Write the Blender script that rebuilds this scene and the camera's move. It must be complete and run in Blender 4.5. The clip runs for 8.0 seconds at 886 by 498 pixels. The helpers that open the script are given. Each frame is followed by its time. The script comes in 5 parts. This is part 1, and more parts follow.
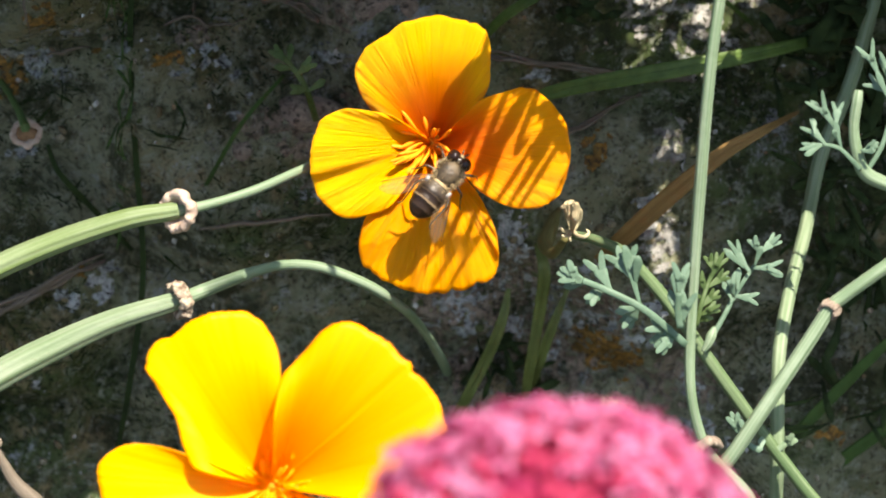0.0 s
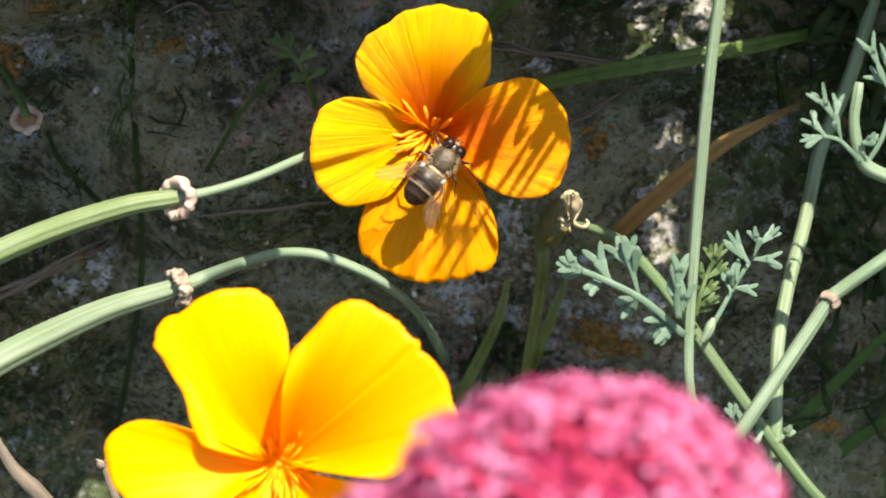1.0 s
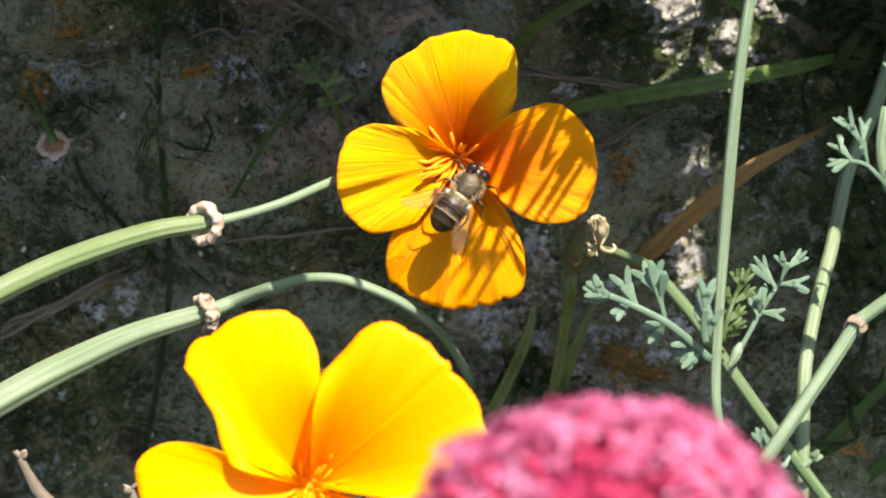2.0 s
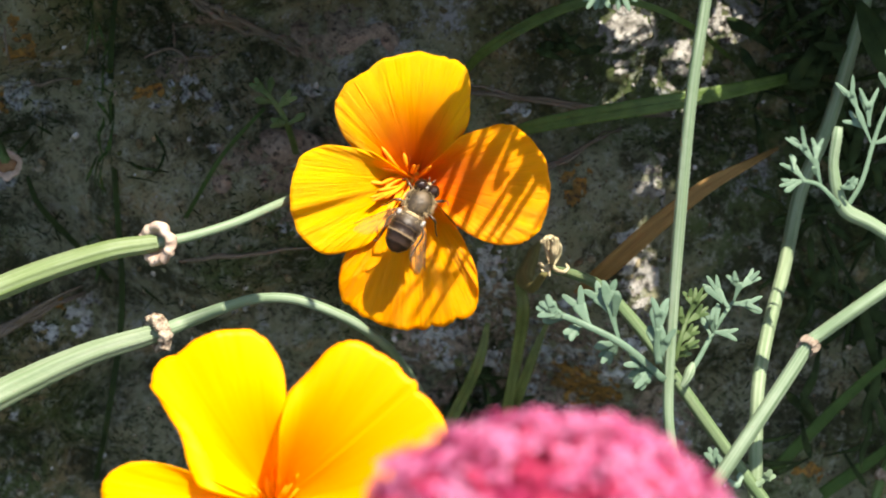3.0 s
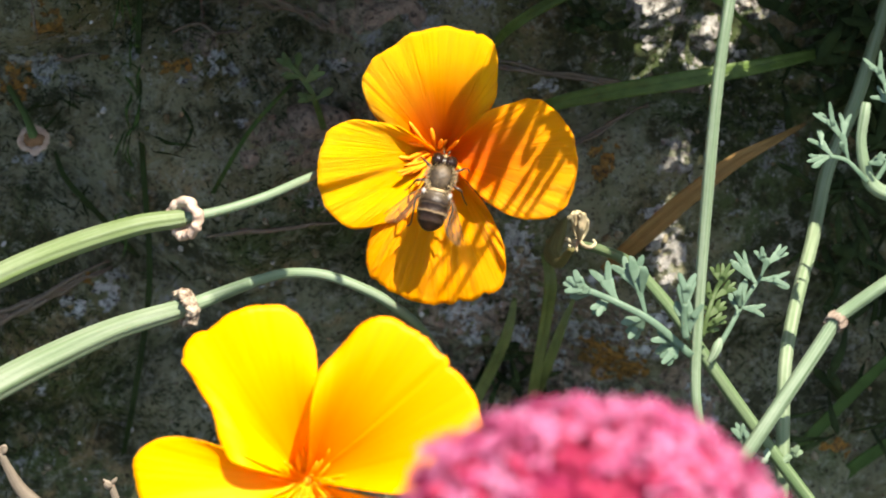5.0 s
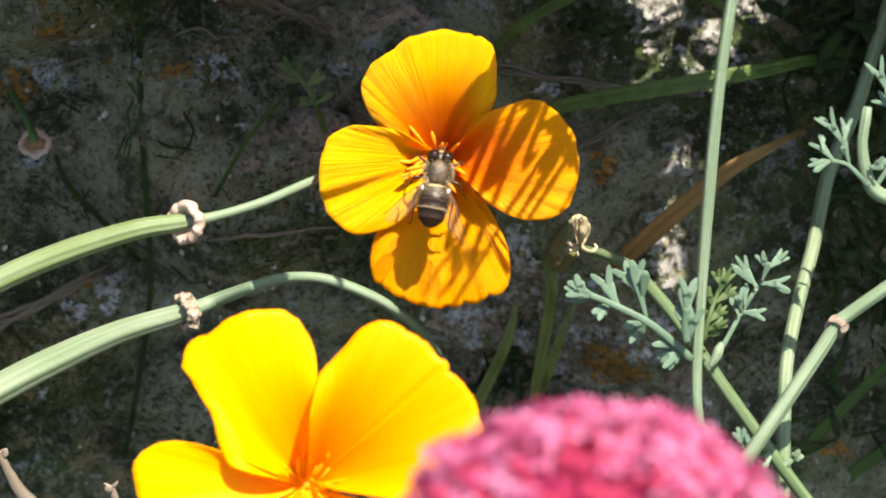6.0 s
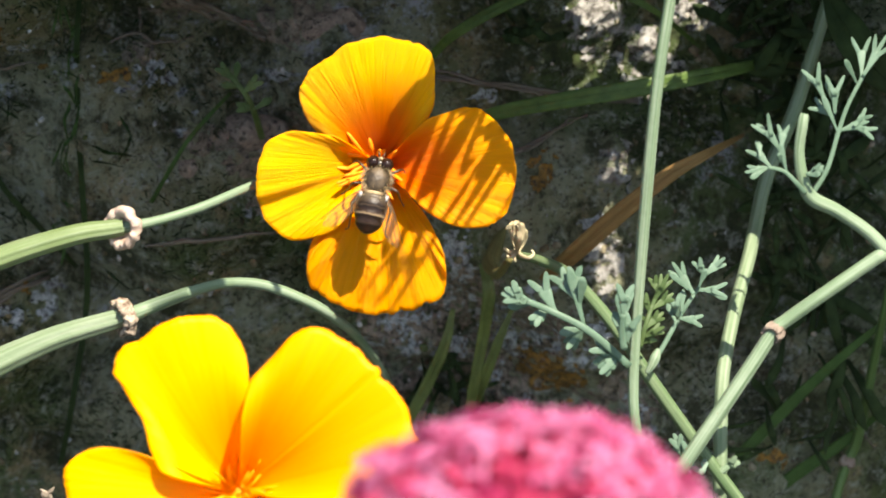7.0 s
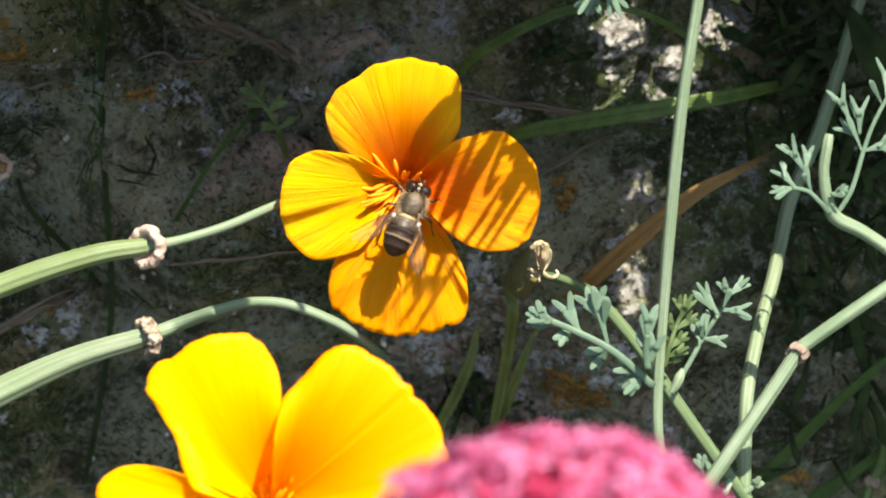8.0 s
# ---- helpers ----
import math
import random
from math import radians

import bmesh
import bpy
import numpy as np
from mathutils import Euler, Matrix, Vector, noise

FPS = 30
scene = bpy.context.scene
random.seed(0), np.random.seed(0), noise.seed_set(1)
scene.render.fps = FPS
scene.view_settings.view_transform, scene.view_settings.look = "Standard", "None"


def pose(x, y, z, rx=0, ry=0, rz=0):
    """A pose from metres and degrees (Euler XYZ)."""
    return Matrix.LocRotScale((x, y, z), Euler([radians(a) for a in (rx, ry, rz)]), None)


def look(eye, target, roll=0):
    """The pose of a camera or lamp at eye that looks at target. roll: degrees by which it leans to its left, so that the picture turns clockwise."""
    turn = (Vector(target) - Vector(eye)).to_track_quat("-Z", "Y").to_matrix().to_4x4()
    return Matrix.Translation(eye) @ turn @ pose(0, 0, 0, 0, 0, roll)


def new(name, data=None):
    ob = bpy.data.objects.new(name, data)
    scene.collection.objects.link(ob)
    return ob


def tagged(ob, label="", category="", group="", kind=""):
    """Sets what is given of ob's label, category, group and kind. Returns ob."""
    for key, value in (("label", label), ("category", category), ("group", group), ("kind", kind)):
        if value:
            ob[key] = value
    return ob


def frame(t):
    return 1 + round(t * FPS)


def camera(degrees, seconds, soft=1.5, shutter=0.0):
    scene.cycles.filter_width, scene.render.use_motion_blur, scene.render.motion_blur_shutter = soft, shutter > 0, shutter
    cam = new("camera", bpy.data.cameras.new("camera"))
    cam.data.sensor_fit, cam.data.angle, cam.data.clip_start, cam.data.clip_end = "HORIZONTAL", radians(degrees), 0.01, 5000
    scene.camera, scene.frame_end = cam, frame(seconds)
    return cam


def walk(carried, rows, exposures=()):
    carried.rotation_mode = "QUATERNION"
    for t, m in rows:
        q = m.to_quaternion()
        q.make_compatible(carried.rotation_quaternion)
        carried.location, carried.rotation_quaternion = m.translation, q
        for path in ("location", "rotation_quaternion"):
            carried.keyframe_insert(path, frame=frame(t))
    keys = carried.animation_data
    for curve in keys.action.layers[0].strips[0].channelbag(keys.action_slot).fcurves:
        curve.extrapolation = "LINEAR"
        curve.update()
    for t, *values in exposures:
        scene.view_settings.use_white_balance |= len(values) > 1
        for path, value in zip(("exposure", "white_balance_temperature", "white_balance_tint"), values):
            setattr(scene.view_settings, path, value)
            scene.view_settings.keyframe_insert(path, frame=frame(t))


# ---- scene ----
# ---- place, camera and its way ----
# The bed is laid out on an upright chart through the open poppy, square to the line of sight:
# x to the right and y down in tenths of a millimetre, w millimetres in front of it.
TILT = radians(28)
CENTRE = Vector((0, 0, 0.40))
AWAY = 0.70
RIGHT = Vector((1, 0, 0))
FORWARD = Vector((0, math.cos(TILT), -math.sin(TILT)))
UPWARD = Vector((0, math.sin(TILT), math.cos(TILT)))
EYE = CENTRE - FORWARD * AWAY


def site(x, y, w=0.0):
    k = 1 - w / 1000 / AWAY
    return CENTRE + RIGHT * ((x - 784) * 1e-4 * k) + UPWARD * ((441 - y) * 1e-4 * k) - FORWARD * (w / 1000)


def size(s, w=0.0):
    return s * 1e-4 * (1 - w / 1000 / AWAY)


def facing(p):
    """A pose at p whose x, y, z point right, up and towards the viewer."""
    m = Matrix((RIGHT, UPWARD, -FORWARD)).transposed().to_4x4()
    return Matrix.Translation(p) @ m


def aim(dx, dy, roll):
    """The camera, turned by tenths of a millimetre on the chart and leant by degrees."""
    return facing(EYE) @ pose(0, 0, 0, math.degrees(dy * 1e-4 / AWAY), math.degrees(dx * 1e-4 / AWAY), roll)


cam = camera(math.degrees(2 * math.atan(0.0784 / AWAY)), 8.0, soft=1.9)
cam.data.dof.use_dof = True
cam.data.dof.focus_distance = 0.711
cam.data.dof.aperture_fstop = 34.0
walk(cam, [
    (0.0, aim(-5.5, -78.5, -0.32)),
    (0.5, aim(33, -73.3, -0.15)),
    (1.0, aim(-6, -98, 0.1)),
    (1.2, aim(-11, -139, 0.1)),
    (2.3, aim(53, -34.8, 0)),
    (2.5, aim(39.4, -39.5, 0)),
    (3.0, aim(-41.8, -18.4, 0.02)),
    (3.5, aim(0, 0, 0)),
    (4.0, aim(25.3, -49.9, 0.01)),
    (4.5, aim(37.1, -74.5, 0.1)),
    (4.7, aim(4.3, -61.9, 0.08)),
    (5.8, aim(16.5, -63.8, 0.1)),
    (6.0, aim(8.5, -55, 0.12)),
    (6.5, aim(-56, -68.8, 0.22)),
    (7.0, aim(-102.5, -44.3, 0.22)),
    (7.5, aim(-37, -49.3, 0.39)),
    (8.0, aim(-59.5, -9.8, 0.34)),
], exposures=[(0.0, 1.74, 7200, 11), (8.0, 1.74, 7200, 11)])

# ---- sky and sun ----
SUNWARD = (RIGHT * 0.27 + UPWARD * 0.68 - FORWARD * 0.68).normalized()
world = bpy.data.worlds.new("sky")
scene.world = world
world.use_nodes = True
sky = world.node_tree.nodes.new("ShaderNodeTexSky")
sky.sky_type = "NISHITA"
sky.sun_disc = False
sky.sun_elevation = math.asin(SUNWARD.z)
sky.sun_rotation = math.atan2(SUNWARD.x, SUNWARD.y)
background = world.node_tree.nodes["Background"]
background.inputs["Strength"].default_value = 0.101
world.node_tree.links.new(sky.outputs["Color"], background.inputs["Color"])
sun = new("sun", bpy.data.lights.new("sun", "SUN"))
sun.data.energy = 4.2
sun.data.angle = radians(0.53)
sun.data.color = (1.0, 0.96, 0.88)
sun.matrix_world = look(CENTRE + SUNWARD * 3, CENTRE)


# ---- materials ----
class Nodes:
    """A short way to write node materials."""

    def __init__(self, name):
        self.mat = bpy.data.materials.new(name)
        self.mat.use_nodes = True
        self.tree = self.mat.node_tree
        self.shader = self.tree.nodes["Principled BSDF"]
        self.out = self.tree.nodes["Material Output"]

    def put(self, socket, value):
        if isinstance(value, bpy.types.NodeSocket):
            self.tree.links.new(value, socket)
        elif isinstance(value, tuple) and len(value) == 3 and socket.type == "RGBA":
            socket.default_value = (*value, 1)
        else:
            socket.default_value = value

    def node(self, kind, out=0, **inputs):
        n = self.tree.nodes.new(kind)
        for key, value in inputs.items():
            self.put(n.inputs[key.replace("_", " ")], value)
        return n.outputs[out]

    def coords(self, out="Object"):
        return self.tree.nodes.new("ShaderNodeTexCoord").outputs[out]

    def noise(self, scale, detail=6.0, rough=0.6, vector=None, out=0):
        n = self.tree.nodes.new("ShaderNodeTexNoise")
        n.inputs["Scale"].default_value = scale
        n.inputs["Detail"].default_value = detail
        n.inputs["Roughness"].default_value = rough
        self.tree.links.new(vector if vector is not None else self.coords(), n.inputs["Vector"])
        return n.outputs[out]

    def ramp(self, value, *stops):
        n = self.tree.nodes.new("ShaderNodeValToRGB")
        el = n.color_ramp.elements
        while len(el) < len(stops):
            el.new(0.5)
        for e, (at, c) in zip(el, stops):
            e.position = at
            e.color = (*c, 1) if isinstance(c, tuple) else (c, c, c, 1)
        self.tree.links.new(value, n.inputs["Fac"])
        return n.outputs["Color"]

    def mix(self, fac, a, b, blend="MIX"):
        n = self.tree.nodes.new("ShaderNodeMix")
        n.data_type, n.blend_type = "RGBA", blend
        self.put(n.inputs[0], fac)
        self.put(n.inputs[6], a)
        self.put(n.inputs[7], b)
        return n.outputs[2]

    def maths(self, op, a, b=0.0):
        n = self.tree.nodes.new("ShaderNodeMath")
        n.operation = op
        self.put(n.inputs[0], a)
        self.put(n.inputs[1], b)
        return n.outputs[0]

    def bump(self, height, distance, strength=1.0):
        n = self.tree.nodes.new("ShaderNodeBump")
        n.inputs["Strength"].default_value = strength
        n.inputs["Distance"].default_value = distance
        self.put(n.inputs["Height"], height)
        self.tree.links.new(n.outputs["Normal"], self.shader.inputs["Normal"])

    def set(self, **inputs):
        for key, value in inputs.items():
            self.put(self.shader.inputs[key.replace("_", " ")], value)

    def thin(self, colour, share):
        """Lets part of the light through, as a petal or a leaf does."""
        t = self.tree.nodes.new("ShaderNodeBsdfTranslucent")
        self.put(t.inputs["Color"], colour)
        m = self.tree.nodes.new("ShaderNodeMixShader")
        m.inputs[0].default_value = share
        self.tree.links.new(self.shader.outputs[0], m.inputs[1])
        self.tree.links.new(t.outputs[0], m.inputs[2])
        self.tree.links.new(m.outputs[0], self.out.inputs["Surface"])


def petal_material(name, outer, inner, deep, through_colour, relief_mm=0.5, heart=1.0, gloss=0.22, share=0.42):
    n = Nodes(name)
    uv = n.coords("UV")
    split = n.tree.nodes.new("ShaderNodeSeparateXYZ")
    n.tree.links.new(uv, split.inputs[0])
    along = split.outputs[0]
    wander = n.noise(2.5, 3, 0.5, uv)
    reach = n.maths("ADD", along, n.maths("MULTIPLY", n.maths("SUBTRACT", wander, 0.5), 0.16))
    base = n.ramp(reach, (0.04 * heart, deep), (0.36 * heart, inner), (0.70 * heart, outer), (1.0, outer))
    stretch = n.node("ShaderNodeMapping", 0, Vector=uv, Scale=(1.6, 60.0, 1.0))
    veins = n.noise(1.0, 5, 0.7, stretch)
    broad = n.noise(1.0, 3, 0.5, n.node("ShaderNodeMapping", 0, Vector=uv, Scale=(1.3, 17.0, 1.0)))
    tone = n.ramp(veins, (0.3, 0.86), (0.7, 1.0))
    colour = n.mix(1.0, base, tone, "MULTIPLY")
    n.set(Base_Color=colour, Roughness=0.45, Specular_IOR_Level=gloss)
    n.bump(n.mix(0.35, veins, broad), relief_mm * 0.001, 0.85)
    n.thin(n.mix(1.0, through_colour, tone, "MULTIPLY"), share)
    return n.mat


def stem_material(name, pale, green, freckle=(0.114, 0.0994, 0.0497), rough=0.58):
    n = Nodes(name)
    uv = n.coords("UV")
    stretch = n.node("ShaderNodeMapping", 0, Vector=uv, Scale=(0.6, 9.0, 1.0))
    lines = n.noise(1.4, 3, 0.5, stretch)
    cloud = n.noise(90, 3, 0.5)
    c = n.mix(n.ramp(lines, (0.35, 0.0), (0.62, 1.0)), green, pale)
    c = n.mix(n.ramp(cloud, (0.42, 0.0), (0.72, 0.55)), c, green)
    spots = n.noise(900, 2, 0.5)
    c = n.mix(n.ramp(spots, (0.70, 0.0), (0.78, 0.5)), c, freckle)
    n.set(Base_Color=c, Roughness=rough, Specular_IOR_Level=0.22)
    n.bump(n.noise(700, 4, 0.6), 0.0002, 0.6)
    return n.mat


def leaf_material(name, light, dark, share=0.25, rough=0.5, scale=160):
    n = Nodes(name)
    c = n.mix(n.ramp(n.noise(scale, 4, 0.6), (0.35, 0.0), (0.68, 1.0)), dark, light)
    c = n.mix(n.ramp(n.noise(scale * 7, 3, 0.6), (0.45, 0.0), (0.8, 0.35)), c, light)
    n.set(Base_Color=c, Roughness=rough, Specular_IOR_Level=0.3)
    n.bump(n.noise(scale * 5, 4, 0.6), 0.0002, 0.5)
    if share:
        n.thin(c, share)
    return n.mat


def dry_material(name, light, dark, scale=120, rough=0.75, depth=0.0003):
    n = Nodes(name)
    uv = n.coords("UV")
    stretch = n.node("ShaderNodeMapping", 0, Vector=uv, Scale=(1.0, 14.0, 1.0))
    c = n.mix(n.ramp(n.noise(1.3, 5, 0.6, stretch), (0.3, 0.0), (0.7, 1.0)), dark, light)
    c = n.mix(n.ramp(n.noise(scale, 4, 0.65), (0.4, 0.0), (0.75, 0.6)), c, dark)
    n.set(Base_Color=c, Roughness=rough, Specular_IOR_Level=0.2)
    n.bump(n.noise(scale * 6, 5, 0.65), depth, 0.7)
    return n.mat


def stone_material():
    n = Nodes("weathered_stone")
    big = n.noise(15, 7, 0.66)
    mid = n.noise(64, 9, 0.76)
    fine = n.noise(360, 8, 0.8)
    speck = n.noise(900, 5, 0.7)
    c = n.mix(n.ramp(big, (0.43, 0.0), (0.55, 1.0)), (0.226, 0.205, 0.101), (0.363, 0.378, 0.254))
    c = n.mix(n.ramp(n.noise(19, 7, 0.7), (0.46, 0.0), (0.57, 0.85)), c, (0.0816, 0.132, 0.0416))
    c = n.mix(n.ramp(n.noise(41, 7, 0.72), (0.55, 0.0), (0.64, 0.8)), c, (0.454, 0.341, 0.189))
    c = n.mix(n.ramp(mid, (0.48, 0.0), (0.57, 0.9)), c, (0.0562, 0.0643, 0.0323))
    c = n.mix(n.ramp(fine, (0.52, 0.0), (0.63, 0.7)), c, (0.518, 0.54, 0.461))
    c = n.mix(n.ramp(n.noise(29, 9, 0.84), (0.585, 0.0), (0.635, 0.9)), c, (0.518, 0.54, 0.6))
    c = n.mix(n.ramp(speck, (0.53, 0.0), (0.63, 0.7)), c, (0.0245, 0.0235, 0.0149))
    n.set(Base_Color=c, Roughness=0.92, Specular_IOR_Level=0.15)
    n.bump(n.mix(0.5, mid, fine), 0.008, 1.0)
    return n.mat


def soil_material():
    n = Nodes("garden_soil")
    c = n.ramp(n.noise(9, 8, 0.7), (0.3, (0.0226, 0.0171, 0.0121)), (0.7, (0.0655, 0.0504, 0.0353)))
    c = n.mix(n.ramp(n.noise(1.3, 5, 0.6), (0.45, 0.0), (0.6, 0.8)), c, (0.0302, 0.0429, 0.0151))
    n.set(Base_Color=c, Roughness=0.95, Specular_IOR_Level=0.15)
    n.bump(n.noise(60, 6, 0.7), 0.01, 0.8)
    return n.mat


def crust_material(name, light, dark, scale=520):
    n = Nodes(name)
    grain = n.noise(scale, 7, 0.75)
    c = n.mix(n.ramp(grain, (0.38, 0.0), (0.58, 1.0)), dark, light)
    c = n.mix(n.ramp(n.noise(scale * 1.55, 5, 0.7), (0.52, 0.0), (0.61, 0.9)), c, (0.0355, 0.0319, 0.0284))
    n.set(Base_Color=c, Roughness=0.92, Specular_IOR_Level=0.12)
    n.bump(grain, 0.0016, 1.0)
    return n.mat


def plain_material(name, light, dark, scale, rough=0.5, spec=0.4, depth=0.0001, thin=0.0):
    n = Nodes(name)
    c = n.mix(n.ramp(n.noise(scale, 5, 0.65), (0.35, 0.0), (0.65, 1.0)), dark, light)
    n.set(Base_Color=c, Roughness=rough, Specular_IOR_Level=spec)
    n.bump(n.noise(scale * 3, 4, 0.6), depth, 0.6)
    if thin:
        n.thin(c, thin)
    return n.mat


def floret_material():
    n = Nodes("pink_floret")
    pick = n.tree.nodes.new("ShaderNodeNewGeometry").outputs["Random Per Island"]
    c = n.mix(n.ramp(n.noise(260, 4, 0.6), (0.44, 0.0), (0.57, 1.0)), (0.36, 0.032, 0.112), (0.60, 0.185, 0.335))
    c = n.mix(n.ramp(pick, (0.55, 0.0), (1.0, 0.5)), c, (0.66, 0.31, 0.50))
    n.set(Base_Color=c, Roughness=0.65, Specular_IOR_Level=0.12)
    n.thin(c, 0.35)
    return n.mat


def wing_material():
    n = Nodes("fly_wing")
    veins = n.ramp(n.node("ShaderNodeTexVoronoi", 0, Vector=n.coords(), Scale=420.0), (0.0, 0.25), (0.3, 0.05))
    n.set(Base_Color=(0.36, 0.27, 0.18), Roughness=0.22, Specular_IOR_Level=0.5)
    clear = n.tree.nodes.new("ShaderNodeBsdfTransparent")
    clear.inputs["Color"].default_value = (0.95, 0.92, 0.86, 1)
    m = n.tree.nodes.new("ShaderNodeMixShader")
    n.put(m.inputs[0], n.maths("ADD", n.maths("MULTIPLY", veins, 0.4), 0.05))
    n.tree.links.new(clear.outputs[0], m.inputs[1])
    n.tree.links.new(n.shader.outputs[0], m.inputs[2])
    n.tree.links.new(m.outputs[0], n.out.inputs["Surface"])
    return n.mat


# petal copies: how much sun each petal catches is put into its colour
PETAL = petal_material("poppy_petal", (1.0, 0.41, 0.0011), (1.0, 0.225, 0.0011), (1.0, 0.145, 0.0008), (1.0, 0.22, 0.0008), 1.4, 1.15)
PETAL_SUNLIT = petal_material("sunlit_poppy_petal", (1.0, 0.53, 0.0011), (1.0, 0.23, 0.0011), (1.0, 0.14, 0.0008), (1.0, 0.26, 0.0008), 1.5, 1.12)
PETAL_PART_LIT = petal_material("part_lit_poppy_petal", (1.0, 0.43, 0.0011), (1.0, 0.33, 0.0011), (1.0, 0.18, 0.0008), (1.0, 0.24, 0.0008), 2.2, 0.55)
PETAL_SUN_FACING = petal_material("sun_facing_poppy_petal", (1.0, 0.53, 0.0011), (1.0, 0.41, 0.0011), (1.0, 0.22, 0.0008), (1.0, 0.28, 0.0008), 1.3, 0.5)
PETAL_LESS_LIT = petal_material("less_lit_poppy_petal", (1.0, 0.315, 0.0012), (1.0, 0.29, 0.0012), (1.0, 0.34, 0.0012), (1.0, 0.28, 0.001), 0.10, 1.0, 0.10, 0.2)
PETAL_PALE = petal_material("pale_poppy_petal", (1.0, 0.39, 0.0012), (1.0, 0.32, 0.0012), (1.0, 0.31, 0.0012), (1.0, 0.25, 0.001), 0.10, 1.0, 0.10, 0.2)
STAMEN = plain_material("stamen", (0.9, 0.342, 0.009), (0.855, 0.207, 0.0036), 900, 0.6, 0.3, thin=0.2)
STAMEN_PALE = plain_material("pale_stamen", (1.0, 0.42, 0.005), (1.0, 0.34, 0.004), 900, 0.6, 0.3, thin=0.2)
POD = stem_material("pod_green", (0.158, 0.2, 0.112), (0.092, 0.134, 0.044))
POD_PALE = stem_material("pod_pale_green", (0.19, 0.23, 0.158), (0.11, 0.158, 0.084))
STEM = stem_material("stem_green", (0.198, 0.25, 0.175), (0.095, 0.15, 0.08))
STEM_GREEN = stem_material("stem_mid_green", (0.122, 0.165, 0.088), (0.062, 0.105, 0.044))
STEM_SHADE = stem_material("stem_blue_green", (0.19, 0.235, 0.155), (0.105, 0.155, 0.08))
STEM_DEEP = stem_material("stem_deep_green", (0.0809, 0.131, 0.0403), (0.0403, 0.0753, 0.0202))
CUP_BROWN = plain_material("brown_cup", (0.20, 0.115, 0.06), (0.09, 0.05, 0.025), 600, 0.8, 0.15, 0.0004)
RIM_DRY = plain_material("speckled_rim", (0.50, 0.41, 0.31), (0.10, 0.062, 0.042), 900, 0.85, 0.15, 0.0008)
RIM = plain_material("pod_rim", (0.54, 0.44, 0.365), (0.36, 0.24, 0.175), 420, 0.7, 0.25, 0.0004, 0.15)
RIM_BROWN = plain_material("dry_rim", (0.262, 0.217, 0.171), (0.111, 0.0753, 0.0555), 420, 0.8, 0.2, 0.0004)
LEAF = leaf_material("feathery_leaf", (0.145, 0.225, 0.158), (0.085, 0.148, 0.095))
LEAF_YOUNG = leaf_material("young_leaf", (0.095, 0.145, 0.05), (0.045, 0.082, 0.026))
GRASS = leaf_material("grass_blade", (0.108, 0.174, 0.039), (0.051, 0.093, 0.018), 0.3)
# a darkened GRASS: the shade before the wall is put into its colour
GRASS_SHADED = leaf_material("wall_weed", (0.0312, 0.0546, 0.0149), (0.0156, 0.0286, 0.0078), 0.25, 0.95)
CANOPY = leaf_material("shade_leaf", (0.131, 0.161, 0.0504), (0.0809, 0.106, 0.0302), 0.45)
STRAW = dry_material("dry_blade", (0.24, 0.147, 0.051), (0.135, 0.081, 0.027))
OLIVE = leaf_material("olive_blade", (0.143, 0.177, 0.051), (0.075, 0.099, 0.0255), 0.25)
# a dimmer WEED that carries the overhang's shade in its green
WEED_SHADED = leaf_material("shaded_weed", (0.0672, 0.125, 0.0336), (0.0416, 0.0832, 0.0208), 0.3, 0.95)
WEED = leaf_material("wall_weed_leaf", (0.132, 0.192, 0.06), (0.06, 0.102, 0.0264), 0.3)
HUSK = dry_material("olive_husk", (0.154, 0.14, 0.049), (0.084, 0.077, 0.028))
TWIG = dry_material("dead_stalk", (0.174, 0.144, 0.11), (0.0756, 0.0605, 0.0453))
WITHERED = dry_material("withered_petal", (0.46, 0.41, 0.27), (0.26, 0.20, 0.11))
STONE = stone_material()
SOIL = soil_material()
LICHEN = crust_material("pale_lichen", (0.445, 0.481, 0.473), (0.189, 0.197, 0.189))
# whitened stone: part of the sun flecks' brightness sits in this colour
SUN_FLECK = crust_material("sun_fleck_crust", (0.40, 0.39, 0.36), (0.12, 0.11, 0.095), 330)
LICHEN_ORANGE = crust_material("orange_lichen", (0.365, 0.201, 0.051), (0.145, 0.0935, 0.034))
def crumb_material():
    n = Nodes("wall_crumb")
    pick = n.tree.nodes.new("ShaderNodeNewGeometry").outputs["Random Per Island"]
    c = n.ramp(pick, (0.0, (0.0513, 0.0473, 0.0257)), (0.25, (0.146, 0.12, 0.0685)), (0.5, (0.24, 0.223, 0.163)), (0.66, (0.0857, 0.111, 0.0384)), (0.8, (0.309, 0.223, 0.138)), (0.9, (0.428, 0.428, 0.394)), (1.0, (0.53, 0.539, 0.53)))
    c = n.mix(n.ramp(n.noise(1500, 4, 0.7), (0.4, 0.0), (0.65, 0.6)), c, (0.0343, 0.0291, 0.0206))
    n.set(Base_Color=c, Roughness=0.92, Specular_IOR_Level=0.15)
    return n.mat


CRUMB = crumb_material()
EARTH = crust_material("earthy_crust", (0.317, 0.26, 0.202), (0.129, 0.113, 0.0807))
COBBLE = crust_material("brown_stone", (0.367, 0.291, 0.233), (0.206, 0.16, 0.127))
PINK = floret_material()
ROSE = plain_material("rose_heart", (0.24, 0.015, 0.062), (0.15, 0.008, 0.034), 420, 0.7, 0.1, 0.0006, thin=0.2)
CRIMSON = plain_material("crimson_tube", (0.36, 0.022, 0.078), (0.24, 0.012, 0.043), 500, 0.55, 0.3, thin=0.2)
